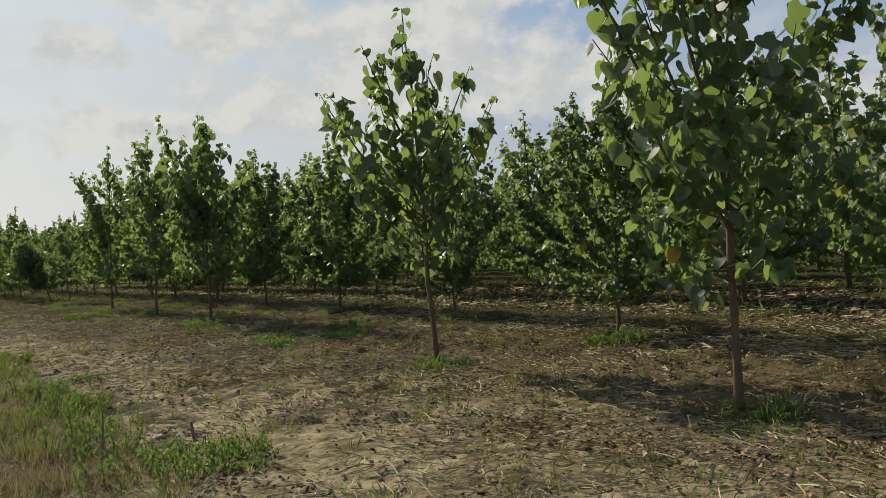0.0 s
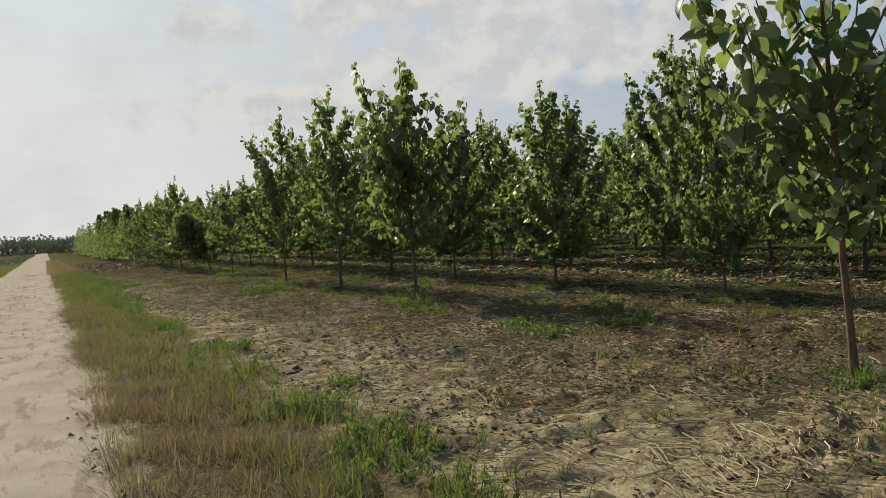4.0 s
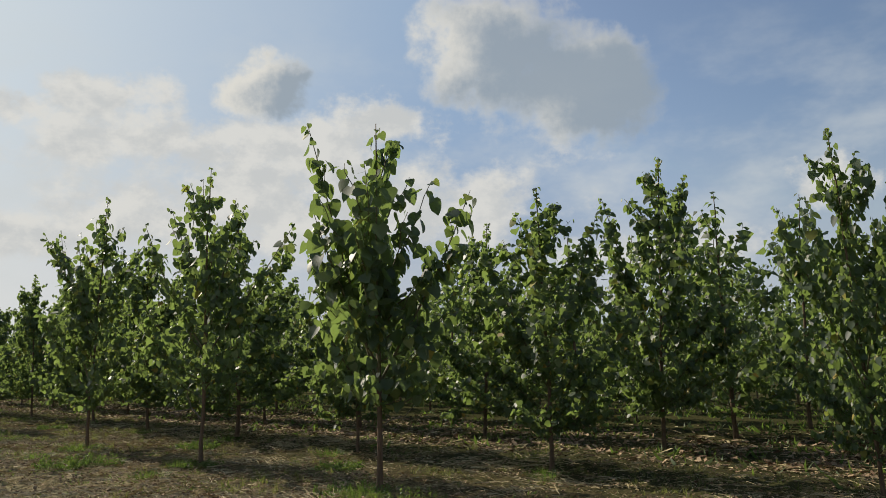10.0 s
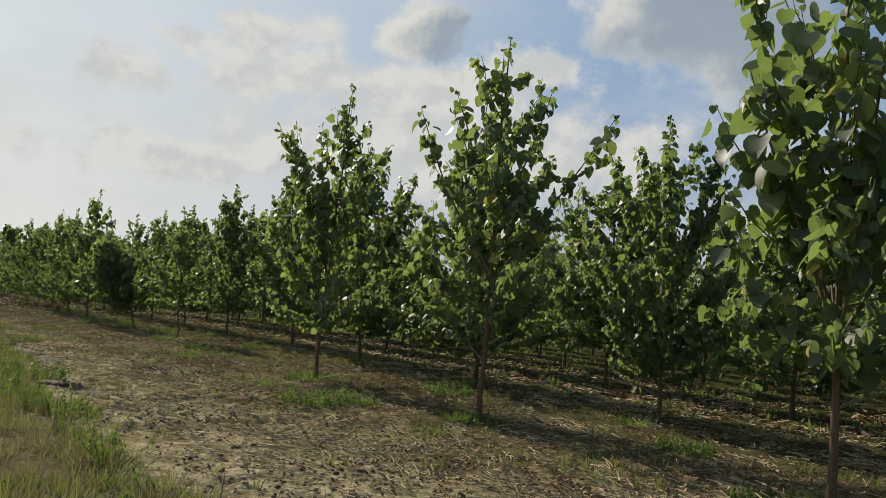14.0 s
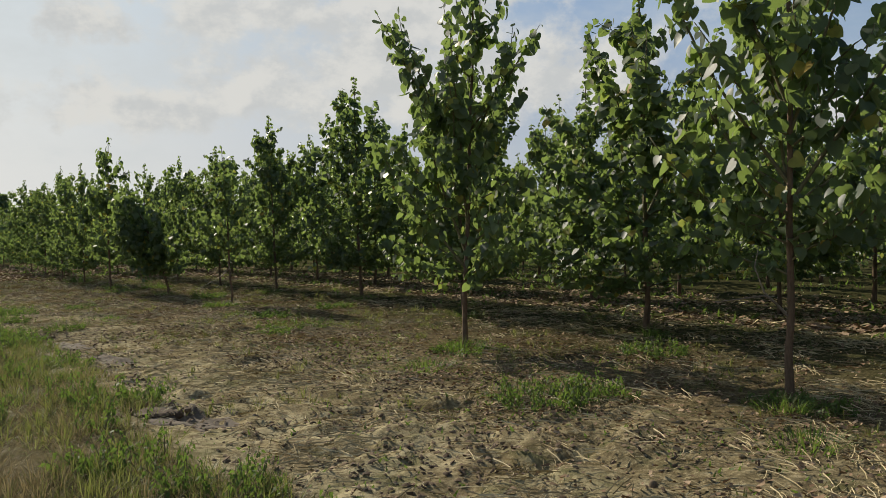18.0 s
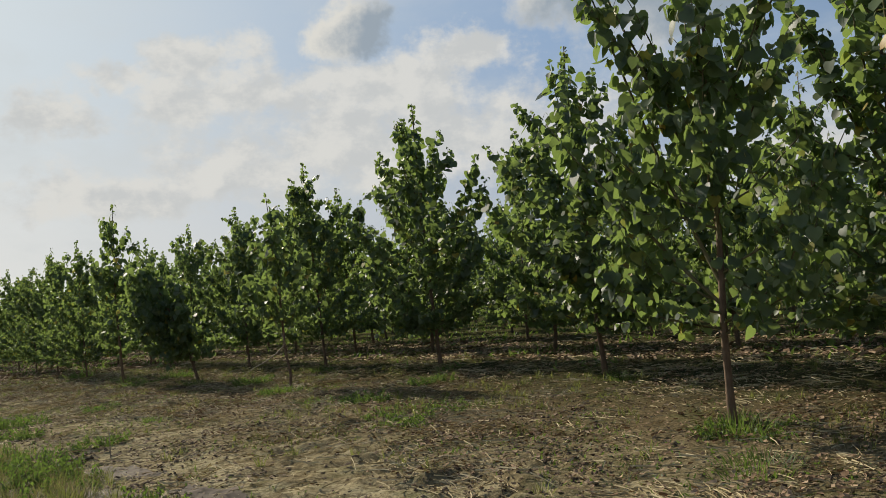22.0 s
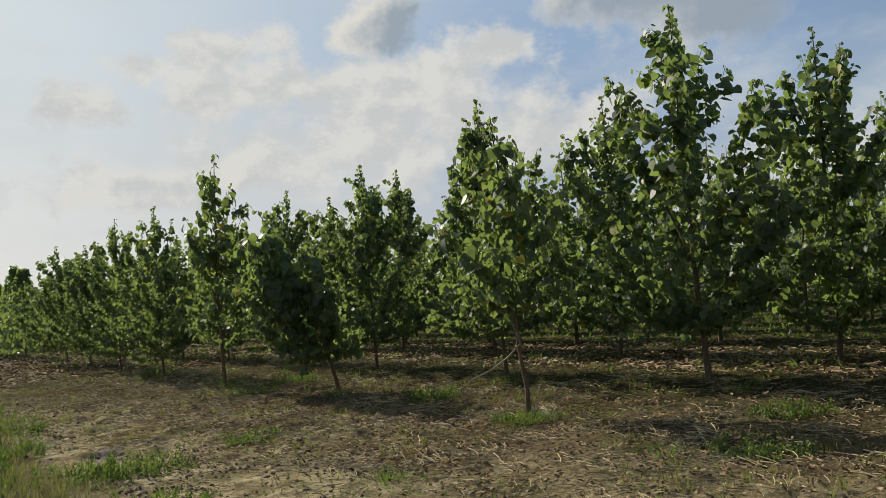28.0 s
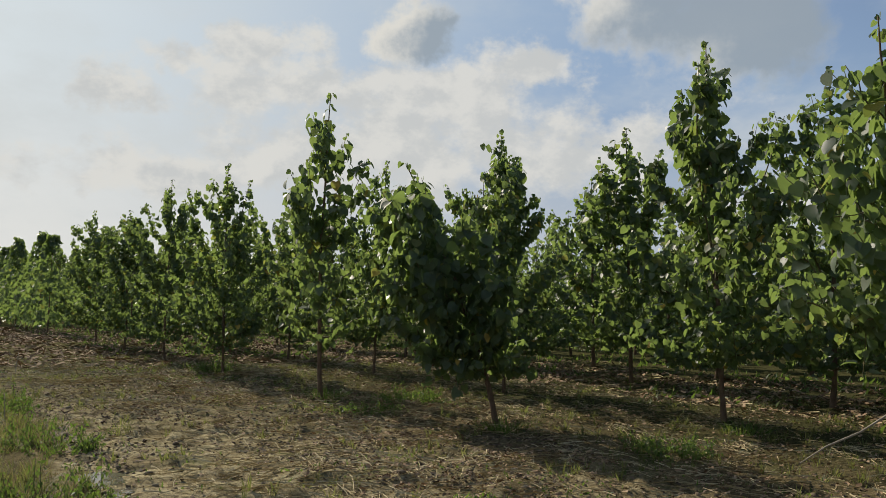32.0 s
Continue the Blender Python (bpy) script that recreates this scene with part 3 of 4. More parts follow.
def poplar(x, y, high, seed, shape=(1.2, 1.65, 1.6, 1.25, 0.8, 0.3), clear=1.0, full=1.0, lean=(0.0, 0.0), thick=0.036, leaf=0.178, forks=(), singles=0, label="", group="poplar plantation", branches=20, near=True, far=False):
    """One young poplar: a thin trunk, ascending limbs with side shoots, and hanging heart-shaped leaves. shape: the crown's radius from its foot to its top."""
    rng = np.random.default_rng(seed)
    tree = new("poplar_tree")
    tree.location = (x, y, at_ground(x, y) - 0.02)
    tagged(tree, label or "young poplar with a slim bare trunk and dense heart-shaped leaves", "tree", group)
    n = 14
    tz = np.linspace(0, high, n)
    k = tz / high
    tx = lean[0] * high * k ** 1.3 + np.cumsum(rng.normal(0, 0.012, n)) * (k > 0)
    ty = lean[1] * high * k ** 1.3 + np.cumsum(rng.normal(0, 0.012, n)) * (k > 0)
    trunk_line = np.stack([tx, ty, tz], 1)
    rad = thick * (1 - k) ** 0.8 + 0.006
    rad[0] *= 1.25
    v, f = [], []
    tube(v, f, trunk_line, rad, 8)
    trunk = part("trunk", mesh_of("trunk", v, f, True), BARK, tree)
    stems = []
    top_count = int(22 * full * high / 5.5)
    crown_frames = leaf_frames(trunk_line, top_count * 2, 0.3, leaf * 0.95, rng, trunk_line[-1])
    spire = leaf_frames(trunk_line, int(top_count * 0.9), 0.74, leaf * 1.05, rng, trunk_line[-1])
    stems.append((trunk, np.concatenate([crown_frames, spire])))
    for i in range(branches):
        u = (i + rng.uniform(0, 0.8)) / branches
        a = i * 2.4 + seed * 1.7 + rng.normal(0, 0.25)
        reach = float(np.interp(u, np.linspace(0, 1, len(shape)), shape)) * rng.uniform(0.72, 1.08)
        tip_z = clear + (high - clear) * (0.04 + 0.9 * u) + rng.normal(0, 0.1)
        pitch = radians(24 + 44 * u + rng.normal(0, 6))
        foot_z = max(tip_z - reach * math.tan(pitch), clear * rng.uniform(0.85, 1.15))
        foot, heart = along(trunk_line, np.array([foot_z / high, min(1.0, tip_z / high)]))
        tip = np.array((heart[0] + reach * math.cos(a), heart[1] + reach * math.sin(a), tip_z))
        knee = foot * 0.42 + tip * 0.58 + np.array((0, 0, -0.24 * (tip_z - foot_z) - 0.03))
        q = np.linspace(0, 1, 8)[:, None]
        line = foot * (1 - q) ** 2 + knee * 2 * q * (1 - q) + tip * q ** 2 + rng.normal(0, 0.018, (8, 3)) * (q > 0)
        stems.append(limb(tree, line, thick * 0.38 * (1 - 0.45 * u), leaf * (0.76 + 0.36 * u), full * (1.1 - 0.2 * u), rng, trunk_line[5], bushy=1.2 - 0.8 * u))
    for a, z0, length, pitch in forks:
        way = (math.cos(radians(a)) * math.cos(radians(pitch)), math.sin(radians(a)) * math.cos(radians(pitch)), math.sin(radians(pitch)))
        line = bend(along(trunk_line, np.array([z0 / high]))[0], way, length, 0.25, 7, rng, 0.03)
        stems.append(limb(tree, line, thick * 0.5, leaf * 1.05, full * 0.9, rng, trunk_line[5], 0.2, 0.4))
    if singles:
        per = max(1, singles // len(stems))
    for ob, frames in stems:
        if singles:
            pick = rng.permutation(len(frames))[:per]
            for j in pick:
                part("leaf", LEAF_MESHES[int(rng.integers(6))], LEAF, ob, place=Matrix(frames[j].tolist()))
            frames = np.delete(frames, pick, axis=0)
        if len(frames):
            me = joined("leaves", *(FAR_V, FAR_F) if far else (LEAF_V, LEAF_F) if near else (MID_V, MID_F), frames, near)
            part("leaves", me, LEAF, ob, "green heart-shaped leaves")["kind"] = "stuff"
    return tree


def limb(tree, line, radius, leaf, full, rng, heart, bare=0.12, bushy=1.0):
    v, f = [], []
    m = len(line)
    tube(v, f, line, [radius * (1 - i / (m - 1)) ** 0.8 + 0.004 for i in range(m)], 4)
    length = float(np.linalg.norm(np.diff(line, axis=0), axis=1).sum())
    sets = [leaf_frames(line, max(5, int(length * 20 * full)), bare, leaf, rng, heart)]
    for j in range(max(1, int(length * 4.0 * full * bushy))):
        t = rng.uniform(0.15, 0.85)
        s = along(line, np.array([t]))[0]
        d0 = along(line, np.array([min(1, t + 0.1)]))[0] - s
        way = d0 / (np.linalg.norm(d0) + 1e-6) + rng.normal(0, 0.75, 3)
        way /= np.linalg.norm(way)
        sub = bend(s, way, rng.uniform(0.25, 0.6) * (1.1 - 0.5 * t), 0.4, 2, rng)
        tube(v, f, sub, [0.006, 0.005, 0.003], 3)
        sets.append(leaf_frames(sub, int(rng.integers(6, 10)), 0.25, leaf * 0.88, rng, heart))
    return part("limb", mesh_of("limb", v, f, True), TWIG, tree), np.concatenate(sets)


# the front row, one by one: place, height, and what sets each apart
FRONT = [
    dict(x=5.75, y=4.15, high=5.4, seed=1, shape=(0.7, 1.15, 1.4, 1.35, 1.0, 0.4), clear=1.05, full=0.8, thick=0.031, leaf=0.152, singles=180, branches=24,
         forks=((147, 1.5, 2.8, 60), (-33, 1.6, 2.8, 60), (95, 1.8, 2.6, 66), (200, 1.7, 2.6, 62)), label="young poplar with a clean straight trunk and a broad airy crown"),
    dict(x=5.85, y=8.7, high=4.65, seed=2, shape=(0.4, 0.55, 0.8, 1.15, 0.6, 0.15), clear=1.2, full=0.55, thick=0.03, singles=180, branches=22, leaf=0.168, lean=(-0.03, 0.02),
         forks=((147, 1.7, 2.3, 54), (140, 2.3, 1.8, 46), (155, 2.6, 1.7, 60), (-33, 1.5, 2.2, 62), (-40, 2.4, 1.6, 56), (100, 2.0, 1.8, 62)), label="slender young poplar with a sparse forked crown of large leaves"),
    dict(x=6.65, y=19.85, high=5.3, seed=3, shape=(0.7, 1.1, 1.3, 1.2, 0.85, 0.3), clear=1.2, full=0.72, thick=0.036, leaf=0.188, singles=200, branches=28,
         forks=((143, 1.4, 4.0, 74), (150, 1.7, 2.4, 62), (-35, 1.5, 3.1, 60), (60, 1.6, 3.4, 76), (225, 1.5, 3.0, 68)), label="broad young poplar with many upright shoots and a twisted low fork"),
    dict(x=6.77, y=25.15, high=5.65, seed=4, shape=(0.95, 1.3, 1.25, 1.0, 0.75, 0.35), clear=1.35, full=0.86, thick=0.034, leaf=0.152, singles=200, branches=26,
         forks=((129, 2.1, 2.8, 54), (135, 2.8, 2.2, 70), (-51, 1.9, 3.1, 57), (-45, 2.6, 2.4, 68), (60, 1.9, 2.8, 68)), label="young poplar with side shoots spreading like a candelabrum"),
    dict(x=6.6, y=30.18, high=5.85, seed=5, shape=(1.1, 1.35, 1.3, 1.05, 0.75, 0.3), clear=1.0, full=1.0, thick=0.034, leaf=0.145, singles=200, branches=28, lean=(0.02, -0.025),
         forks=((129, 1.4, 3.9, 67), (125, 1.2, 2.6, 48), (135, 2.5, 2.4, 62), (126, 2.7, 2.7, 57), (-51, 3.2, 1.8, 46), (215, 1.8, 3.0, 68)), label="tall young poplar with yellowing lowest leaves"),
    dict(x=7.0, y=40.75, high=4.1, seed=6, shape=(0.8, 1.1, 1.15, 0.95, 0.65, 0.25), clear=1.4, full=1.15, thick=0.026, leaf=0.138, singles=150, branches=20, lean=(-0.05, 0.04), label="small leaning poplar with a bent dead shoot at its base"),
    dict(x=7.05, y=46.3, high=3.6, seed=7, shape=(0.7, 1.1, 1.25, 1.15, 0.85, 0.45), clear=0.75, full=1.7, thick=0.036, branches=26, leaf=0.15, lean=(-0.33, 0.2), label="short dark bushy poplar leaning over"),
    dict(x=6.15, y=49.95, high=5.3, seed=8, shape=(0.85, 1.1, 1.0, 0.8, 0.6, 0.3), clear=0.9, full=1.1, thick=0.036, leaf=0.155, label="tall slim poplar at the edge of the plantation"),
]
front = [poplar(**spec) for spec in FRONT]


def dead_shoot(tree, line, radius):
    """A pale dry shoot that hangs from a trunk."""
    v, f = [], []
    tube(v, f, line, [radius * (1 - 0.6 * i / (len(line) - 1)) for i in range(len(line))], 5)
    part("dead_shoot", mesh_of("dead_shoot", v, f, True), DEADWOOD, tree, "pale dry dead shoot")


dead_shoot(front[3], [(0, 0, 0.8), (-0.08, 0.1, 0.95), (-0.14, 0.17, 1.02), (-0.3, 0.36, 0.98), (-0.42, 0.54, 0.95)], 0.014)
dead_shoot(front[3], [(-0.02, 0.02, 0.85), (-0.14, 0.18, 1.05), (-0.19, 0.25, 1.3), (-0.16, 0.22, 1.5)], 0.011)
dead_shoot(front[5], [(-0.03, 0.02, 0.95), (-0.18, 0.12, 0.78), (-0.38, 0.26, 0.62), (-0.6, 0.42, 0.5), (-0.78, 0.54, 0.36)], 0.013)
dead_shoot(front[5], [(-0.02, 0.02, 0.9), (-0.07, 0.05, 1.1), (-0.16, 0.1, 1.35), (-0.2, 0.13, 1.6)], 0.012)
dead_shoot(front[2], [(0, 0, 0.9), (0.12, -0.08, 1.0), (0.3, -0.2, 1.05), (0.42, -0.26, 1.2)], 0.012)

# the rows behind, from eight grown patterns
HABITS = [(1.2, 1.6, 1.6, 1.35, 0.9, 0.3), (1.1, 1.5, 1.7, 1.55, 1.05, 0.35), (1.3, 1.7, 1.5, 1.15, 0.75, 0.25), (1.0, 1.35, 1.5, 1.4, 0.9, 0.3)]
PATTERNS = [poplar(0, 0, 5.4, 40 + k, shape=HABITS[k % 4], clear=0.62 + 0.1 * (k % 3), full=1.6 + 0.15 * (k % 3), branches=30, leaf=0.13, thick=0.03, forks=((40 + 70 * k, 1.7, 3.1, 70), (165 + 70 * k, 2.1, 2.9, 72), (285 + 70 * k, 1.5, 3.0, 66)), near=False) for k in range(8)]
DISTANT = [poplar(0, 0, 5.4, 60 + k, shape=HABITS[k], clear=0.6, full=1.0, branches=24, leaf=0.19, near=False, far=True) for k in range(4)]
rng = np.random.default_rng(11)
SECOND = [(9.5, -1.6, 5.3), (9.4, 3.6, 4.9), (9.3, 8.75, 4.1), (10.4, 14.6, 4.75), (10.1, 19.55, 4.85), (10.1, 24.7, 5.1), (10.3, 29.95, 5.95), (10.25, 35.1, 5.9), (10.75, 40.6, 6.25),
          (10.0, 44.8, 5.6), (9.9, 49.7, 5.2), (9.9, 54.8, 5.3), (9.9, 60.0, 5.4), (9.9, 65.1, 5.0), (9.9, 70.3, 5.4)]
spots = list(SECOND)
for j, (yy, hh) in enumerate(((55.6, 4.9), (60.8, 5.2), (66.0, 4.8), (71.2, 5.3))):
    spots.append((6.4 + 0.1 * j, yy, hh))
THIRD = {3: 5.3, 4: 6.1, 5: 5.5, 6: 5.8, 7: 5.6, 8: 6.2}
for i, rx in enumerate((14.3, 18.1, 21.9, 25.7, 29.5)):
    for j in range(-1, 14):
        hh = THIRD.get(j + 1, rng.uniform(5.6, 6.4)) if i == 0 else rng.uniform(5.6, 6.6)
        spots.append((rx + rng.normal(0, 0.18), 4.7 + 5.1 * j + rng.normal(0, 0.2), hh))
used = set()


def grow(kinds, m):
    """The pattern itself the first time, then copies of it."""
    k = kinds[int(rng.integers(len(kinds)))]
    if kinds is DISTANT and k.name not in used:
        used.add(k.name)
        return k
    return copy_thing(k, m)


for n, (px, py, hh) in enumerate(spots):
    m = pose(px, py, at_ground(px, py) - 0.02, rng.normal(0, 1.2) - (3.5 if n == 3 else 0), rng.normal(0, 1.2) - (4.0 if n == 3 else 0), rng.uniform(0, 360))
    s = hh / 5.4
    w = rng.uniform(0.95, 1.15) * s ** 0.5 * {3: 0.85, 6: 1.25, 7: 1.12, 8: 1.25}.get(n, 1.0 if px < 12 else 1.15)
    ob = PATTERNS[n] if n < 8 else grow(PATTERNS if px < 16.5 else DISTANT, m)
    ob.matrix_basis = m @ Matrix.Diagonal((w, w, s, 1))


def far_wood():
    r = np.random.default_rng(21)
    sets, v, f = [], [], []
    places = [(6.5 + 3.8 * i + r.normal(0, 0.2), 3.8 + 5.25 * j) for i in range(20) for j in range(-2, 42) if i >= 7 or j >= 15]
    for x, y in places:
        h = r.uniform(4.6, 6.5)
        n = 620 if y < 125 and x < 22 else 300 if y < 110 and x < 45 else 150
        u = r.uniform(0, 1, n) ** 0.8
        rad = (1.9 * (1 - u) ** 1.1 * (0.65 + 0.9 * np.minimum(u, 0.4)) + 0.16) * np.sqrt(r.uniform(0.15, 1, n))
        a = r.uniform(0, 6.283, n)
        p = np.stack([x + rad * np.cos(a), y + rad * np.sin(a), 0.35 + (h - 0.35) * u], 1)
        out = np.stack([np.cos(a), np.sin(a), np.zeros(n)], 1)
        sets.append(frames_from(p, out * 0.5 + np.array((0, 0, -0.7)) + r.normal(0, 0.3, (n, 3)), out + r.normal(0, 0.6, (n, 3)) + np.array((0, 0, 0.3)), r.uniform(0.18, 0.34, n)))
        tube(v, f, [(x, y, -0.02), (x + r.normal(0, 0.05), y, h * 0.5), (x, y, h * 0.95)], [0.05, 0.035, 0.008], 4)
    wood = new("far_poplar_rows")
    tagged(wood, "far rows of young green poplars with thin trunks", "trees", kind="stuff")
    part("leaves", joined("leaves", FAR_V, FAR_F, np.concatenate(sets)), LEAF, wood)["kind"] = "stuff"
    part("trunks", mesh_of("trunks", v, f), BARK, wood)["kind"] = "stuff"


far_wood()


def hedge(name, label, x0, x1, y0, y1, n, high, size, seed):
    """A far, uneven belt of bushes."""
    r = np.random.default_rng(seed)
    c = np.stack([r.uniform(x0, x1, n), r.uniform(y0, y1, n)], 1)
    top = high * (0.55 + 0.6 * value_noise(c[:, 0] * 0.11, c[:, 1] * 0.03, seed))
    p = np.stack([c[:, 0], c[:, 1], top * r.uniform(0, 1, n) ** 0.7], 1)
    m = frames_from(p, r.normal(0, 1, (n, 3)), r.normal(0, 1, (n, 3)) + np.array((0, -0.4, 0.5)), r.uniform(0.5, 1.2, n) * size)
    ob = part(name, joined(name, FAR_V, FAR_F, m), HAZED_LEAF)
    tagged(ob, label, "trees", kind="stuff")


hedge("far_tree_line", "dark green tree line on the horizon, haze tinted into its leaves", -420, 160, 540, 600, 42000, 11.0, 1.7, 31)
hedge("roadside_bushes", "low green bushes beyond the farm track", -9, -4.2, 110, 320, 4000, 0.5, 0.25, 32)


# ---------------------------------------------------------------- grass, litter, clods
def blades(name, label, x, y, high, wide, material, seed, spread=0.35, category="grass"):
    r = np.random.default_rng(seed)
    n = len(x)
    p = np.stack([x, y, height(x, y) - 0.01], 1)
    axis = np.stack([r.normal(0, spread, n), r.normal(0, spread, n), np.ones(n)], 1)
    m = frames_from(p, axis, r.normal(0, 1, (n, 3)), high * r.uniform(0.5, 1.2, n), wide * r.uniform(0.7, 1.3, n))
    shape = [(-0.5, 0, 0), (0.5, 0, 0), (-0.36, 0.5, 0.06), (0.36, 0.5, 0.06), (0, 1, 0.28)]
    ob = part(name, joined(name, shape, [(0, 1, 3, 2), (2, 3, 4)], m), material)
    return tagged(ob, label, category, kind="stuff")


def scatter(n, x0, x1, y0, y1, seed, density):
    """n places where density(x, y), from 0 to 1, lets them be."""
    r = np.random.default_rng(seed)
    xs, ys = np.empty(0), np.empty(0)
    while len(xs) < n:
        x, y = r.uniform(x0, x1, 4 * n), r.uniform(y0, y1, 4 * n)
        keep = r.uniform(0, 1, 4 * n) < density(x, y)
        xs, ys = np.r_[xs, x[keep]], np.r_[ys, y[keep]]
    return xs[:n], ys[:n]


def on_verge(x, y):
    inner = ease(x + 0.35 * (value_noise(x * 1.5, y * 1.5, 44) - 0.5), -0.3, 0.1)
    outer = 1 - ease(x - verge_right(y) + 0.7 * (value_noise(x * 1.3, y * 1.3, 43) - 0.5), -0.3, 0.25)
    return inner * outer * (0.08 + 0.92 * ease(value_noise(x * 3.2, y * 3.2, 41), 0.25, 0.75))


def greener(x, y):
    lush = 0.6 * (ease(-y, -8.0, -5.0) + ease(y, 11, 16))
    return ease(value_noise(x * 0.9, y * 0.5, 42) + 0.5 * (x - 1.1) + lush, 0.35, 0.75)


def tufts(name, label, tx, ty, per, high, wide, material, seed, reach=0.06, flare=0.55):
    """Grass in tufts whose blades lean outwards."""
    r = np.random.default_rng(seed)
    n = len(tx) * per
    a, q = r.uniform(0, 6.283, n), np.abs(r.normal(0, 1, n))
    size = np.repeat(r.uniform(0.45, 1.25, len(tx)), per)
    x, y = np.repeat(tx, per) + np.cos(a) * q * reach, np.repeat(ty, per) + np.sin(a) * q * reach
    p = np.stack([x, y, height(x, y) - 0.01], 1)
    lean = q * flare * r.uniform(0.5, 1.3, n)
    axis = np.stack([np.cos(a) * lean + r.normal(0, 0.15, n), np.sin(a) * lean + r.normal(0, 0.15, n), np.ones(n)], 1)
    m = frames_from(p, axis, np.stack([-np.cos(a), -np.sin(a), 0.6 + 0 * a], 1) + r.normal(0, 0.3, (n, 3)), high * size * r.uniform(0.5, 1.15, n), wide * r.uniform(0.7, 1.3, n))
    shape = [(-0.5, 0, 0), (0.5, 0, 0), (-0.4, 0.5, 0.05), (0.4, 0.5, 0.05), (0, 1, -0.12)]
    ob = part(name, joined(name, shape, [(0, 1, 3, 2), (2, 3, 4)], m), material)
    return tagged(ob, label, "grass", kind="stuff")


gx, gy = scatter(2600, -0.3, 2.4, 0, 60, 51, lambda x, y: on_verge(x, y) * (1 - 0.9 * greener(x, y)))
tufts("dry_verge_grass", "brown dry grass tufts on the verge beside the track", gx, gy, 26, 0.21, 0.005, GRASS_DRY, 52, 0.15, 1.6)
gx, gy = scatter(3600, -0.3, 2.4, 0, 60, 53, lambda x, y: on_verge(x, y) * (0.12 + 0.88 * greener(x, y)))
tufts("green_verge_grass", "green grass tufts on the verge beside the track", gx, gy, 24, 0.19, 0.0065, GRASS_GREEN, 54, 0.14, 1.4)
gx, gy = scatter(22000, -0.4, 2.4, 0, 60, 59, on_verge)
blades("short_verge_grass", "short brown grass between the tufts of the verge", gx, gy, 0.12, 0.007, GRASS_DRY, 60, 0.8)


def leafy(x, y):
    long = np.maximum(ease(-y, -6.5, -4.5) + ease(y, 24, 31), ease(x - verge_right(y), -0.75, -0.3))
    return on_verge(x, y) * (0.04 + 0.96 * long) * ease(value_noise(x * 1.7, y * 0.9, 47), 0.35, 0.65)


def verge_weeds(n):
    """Many leafy green stems among the grass of the verge."""
    r = np.random.default_rng(48)
    xs, ys = scatter(n, -0.3, 2.4, 0, 60, 49, leafy)
    v, f, sets = [], [], []
    for x, y, z in zip(xs, ys, height(xs, ys)):
        way = np.array((*r.normal(0, 0.35, 2), 1.0))
        line = bend((x, y, z - 0.01), way / np.linalg.norm(way), r.uniform(0.14, 0.36), 0.0, 3, r, 0.14)
        tube(v, f, line, [0.004, 0.004, 0.003, 0.002], 3)
        fr = leaf_frames(line, 22, 0.1, 0.04, r, (x, y, z))
        fr[:, :3, 0] *= 0.6
        sets.append(fr)
    weeds = new("verge_weeds")
    tagged(weeds, "leafy yellow-green weeds among the verge grass", "weeds", kind="stuff")
    part("stems", mesh_of("stems", v, f), TWIG, weeds)["kind"] = "stuff"
    part("leaves", joined("leaves", FAR_V, FAR_F, np.concatenate(sets)), WEED, weeds)["kind"] = "stuff"


verge_weeds(800)


def far_side(x, y):
    return ease(-x, 3.2, 3.6) + 0 * y


gx, gy = scatter(9000, -8, -3.2, 20, 120, 55, far_side)
blades("far_verge_grass", "green and brown grass on the other verge of the track", gx, gy, 0.3, 0.02, GRASS_GREEN, 56)
gx, gy = scatter(6000, -0.6, 2.2, 60, 140, 57, lambda x, y: ease(x, -1.0, 0) * (1 - ease(x, 1.0, 1.4)))
blades("distant_verge_grass", "brown grass along the track far off", gx, gy, 0.28, 0.02, GRASS_DRY, 58)


def tufty(x, y):
    tuft = ease(value_noise(x * 1.6, y * 1.6, 61), 0.6, 0.78) * (0.5 + 0.5 * ease(x, 3.5, 6.5))
    band = ease(x, 4.6, 6.0) * (1 - ease(x, 9, 13)) * ease(value_noise(x * 0.7, y * 0.5, 67), 0.38, 0.62)
    return np.maximum(tuft, 0.55 * band * ease(value_noise(x * 2.6, y * 2.6, 68), 0.4, 0.7)) * ease(x - verge_right(y), 0, 0.4)


gx, gy = scatter(4600, 1.5, 15, 0, 62, 62, tufty)
tufts("field_grass", "thin green grass tufts among the litter", gx, gy, 10, 0.14, 0.01, GRASS_GREEN, 63, 0.05, 0.8)


def strewn(x, y):
    a = 0.14 + 0.86 * ease(x + 2.6 * value_noise(x * 0.5, y * 0.5, 71), 2.9, 5.0)
    return a * (0.3 + 0.7 * ease(value_noise(x * 1.3, y * 1.3, 72), 0.35, 0.65)) * (1.25 - 0.06 * x) * ease(x - verge_right(y), 0.1, 0.6)


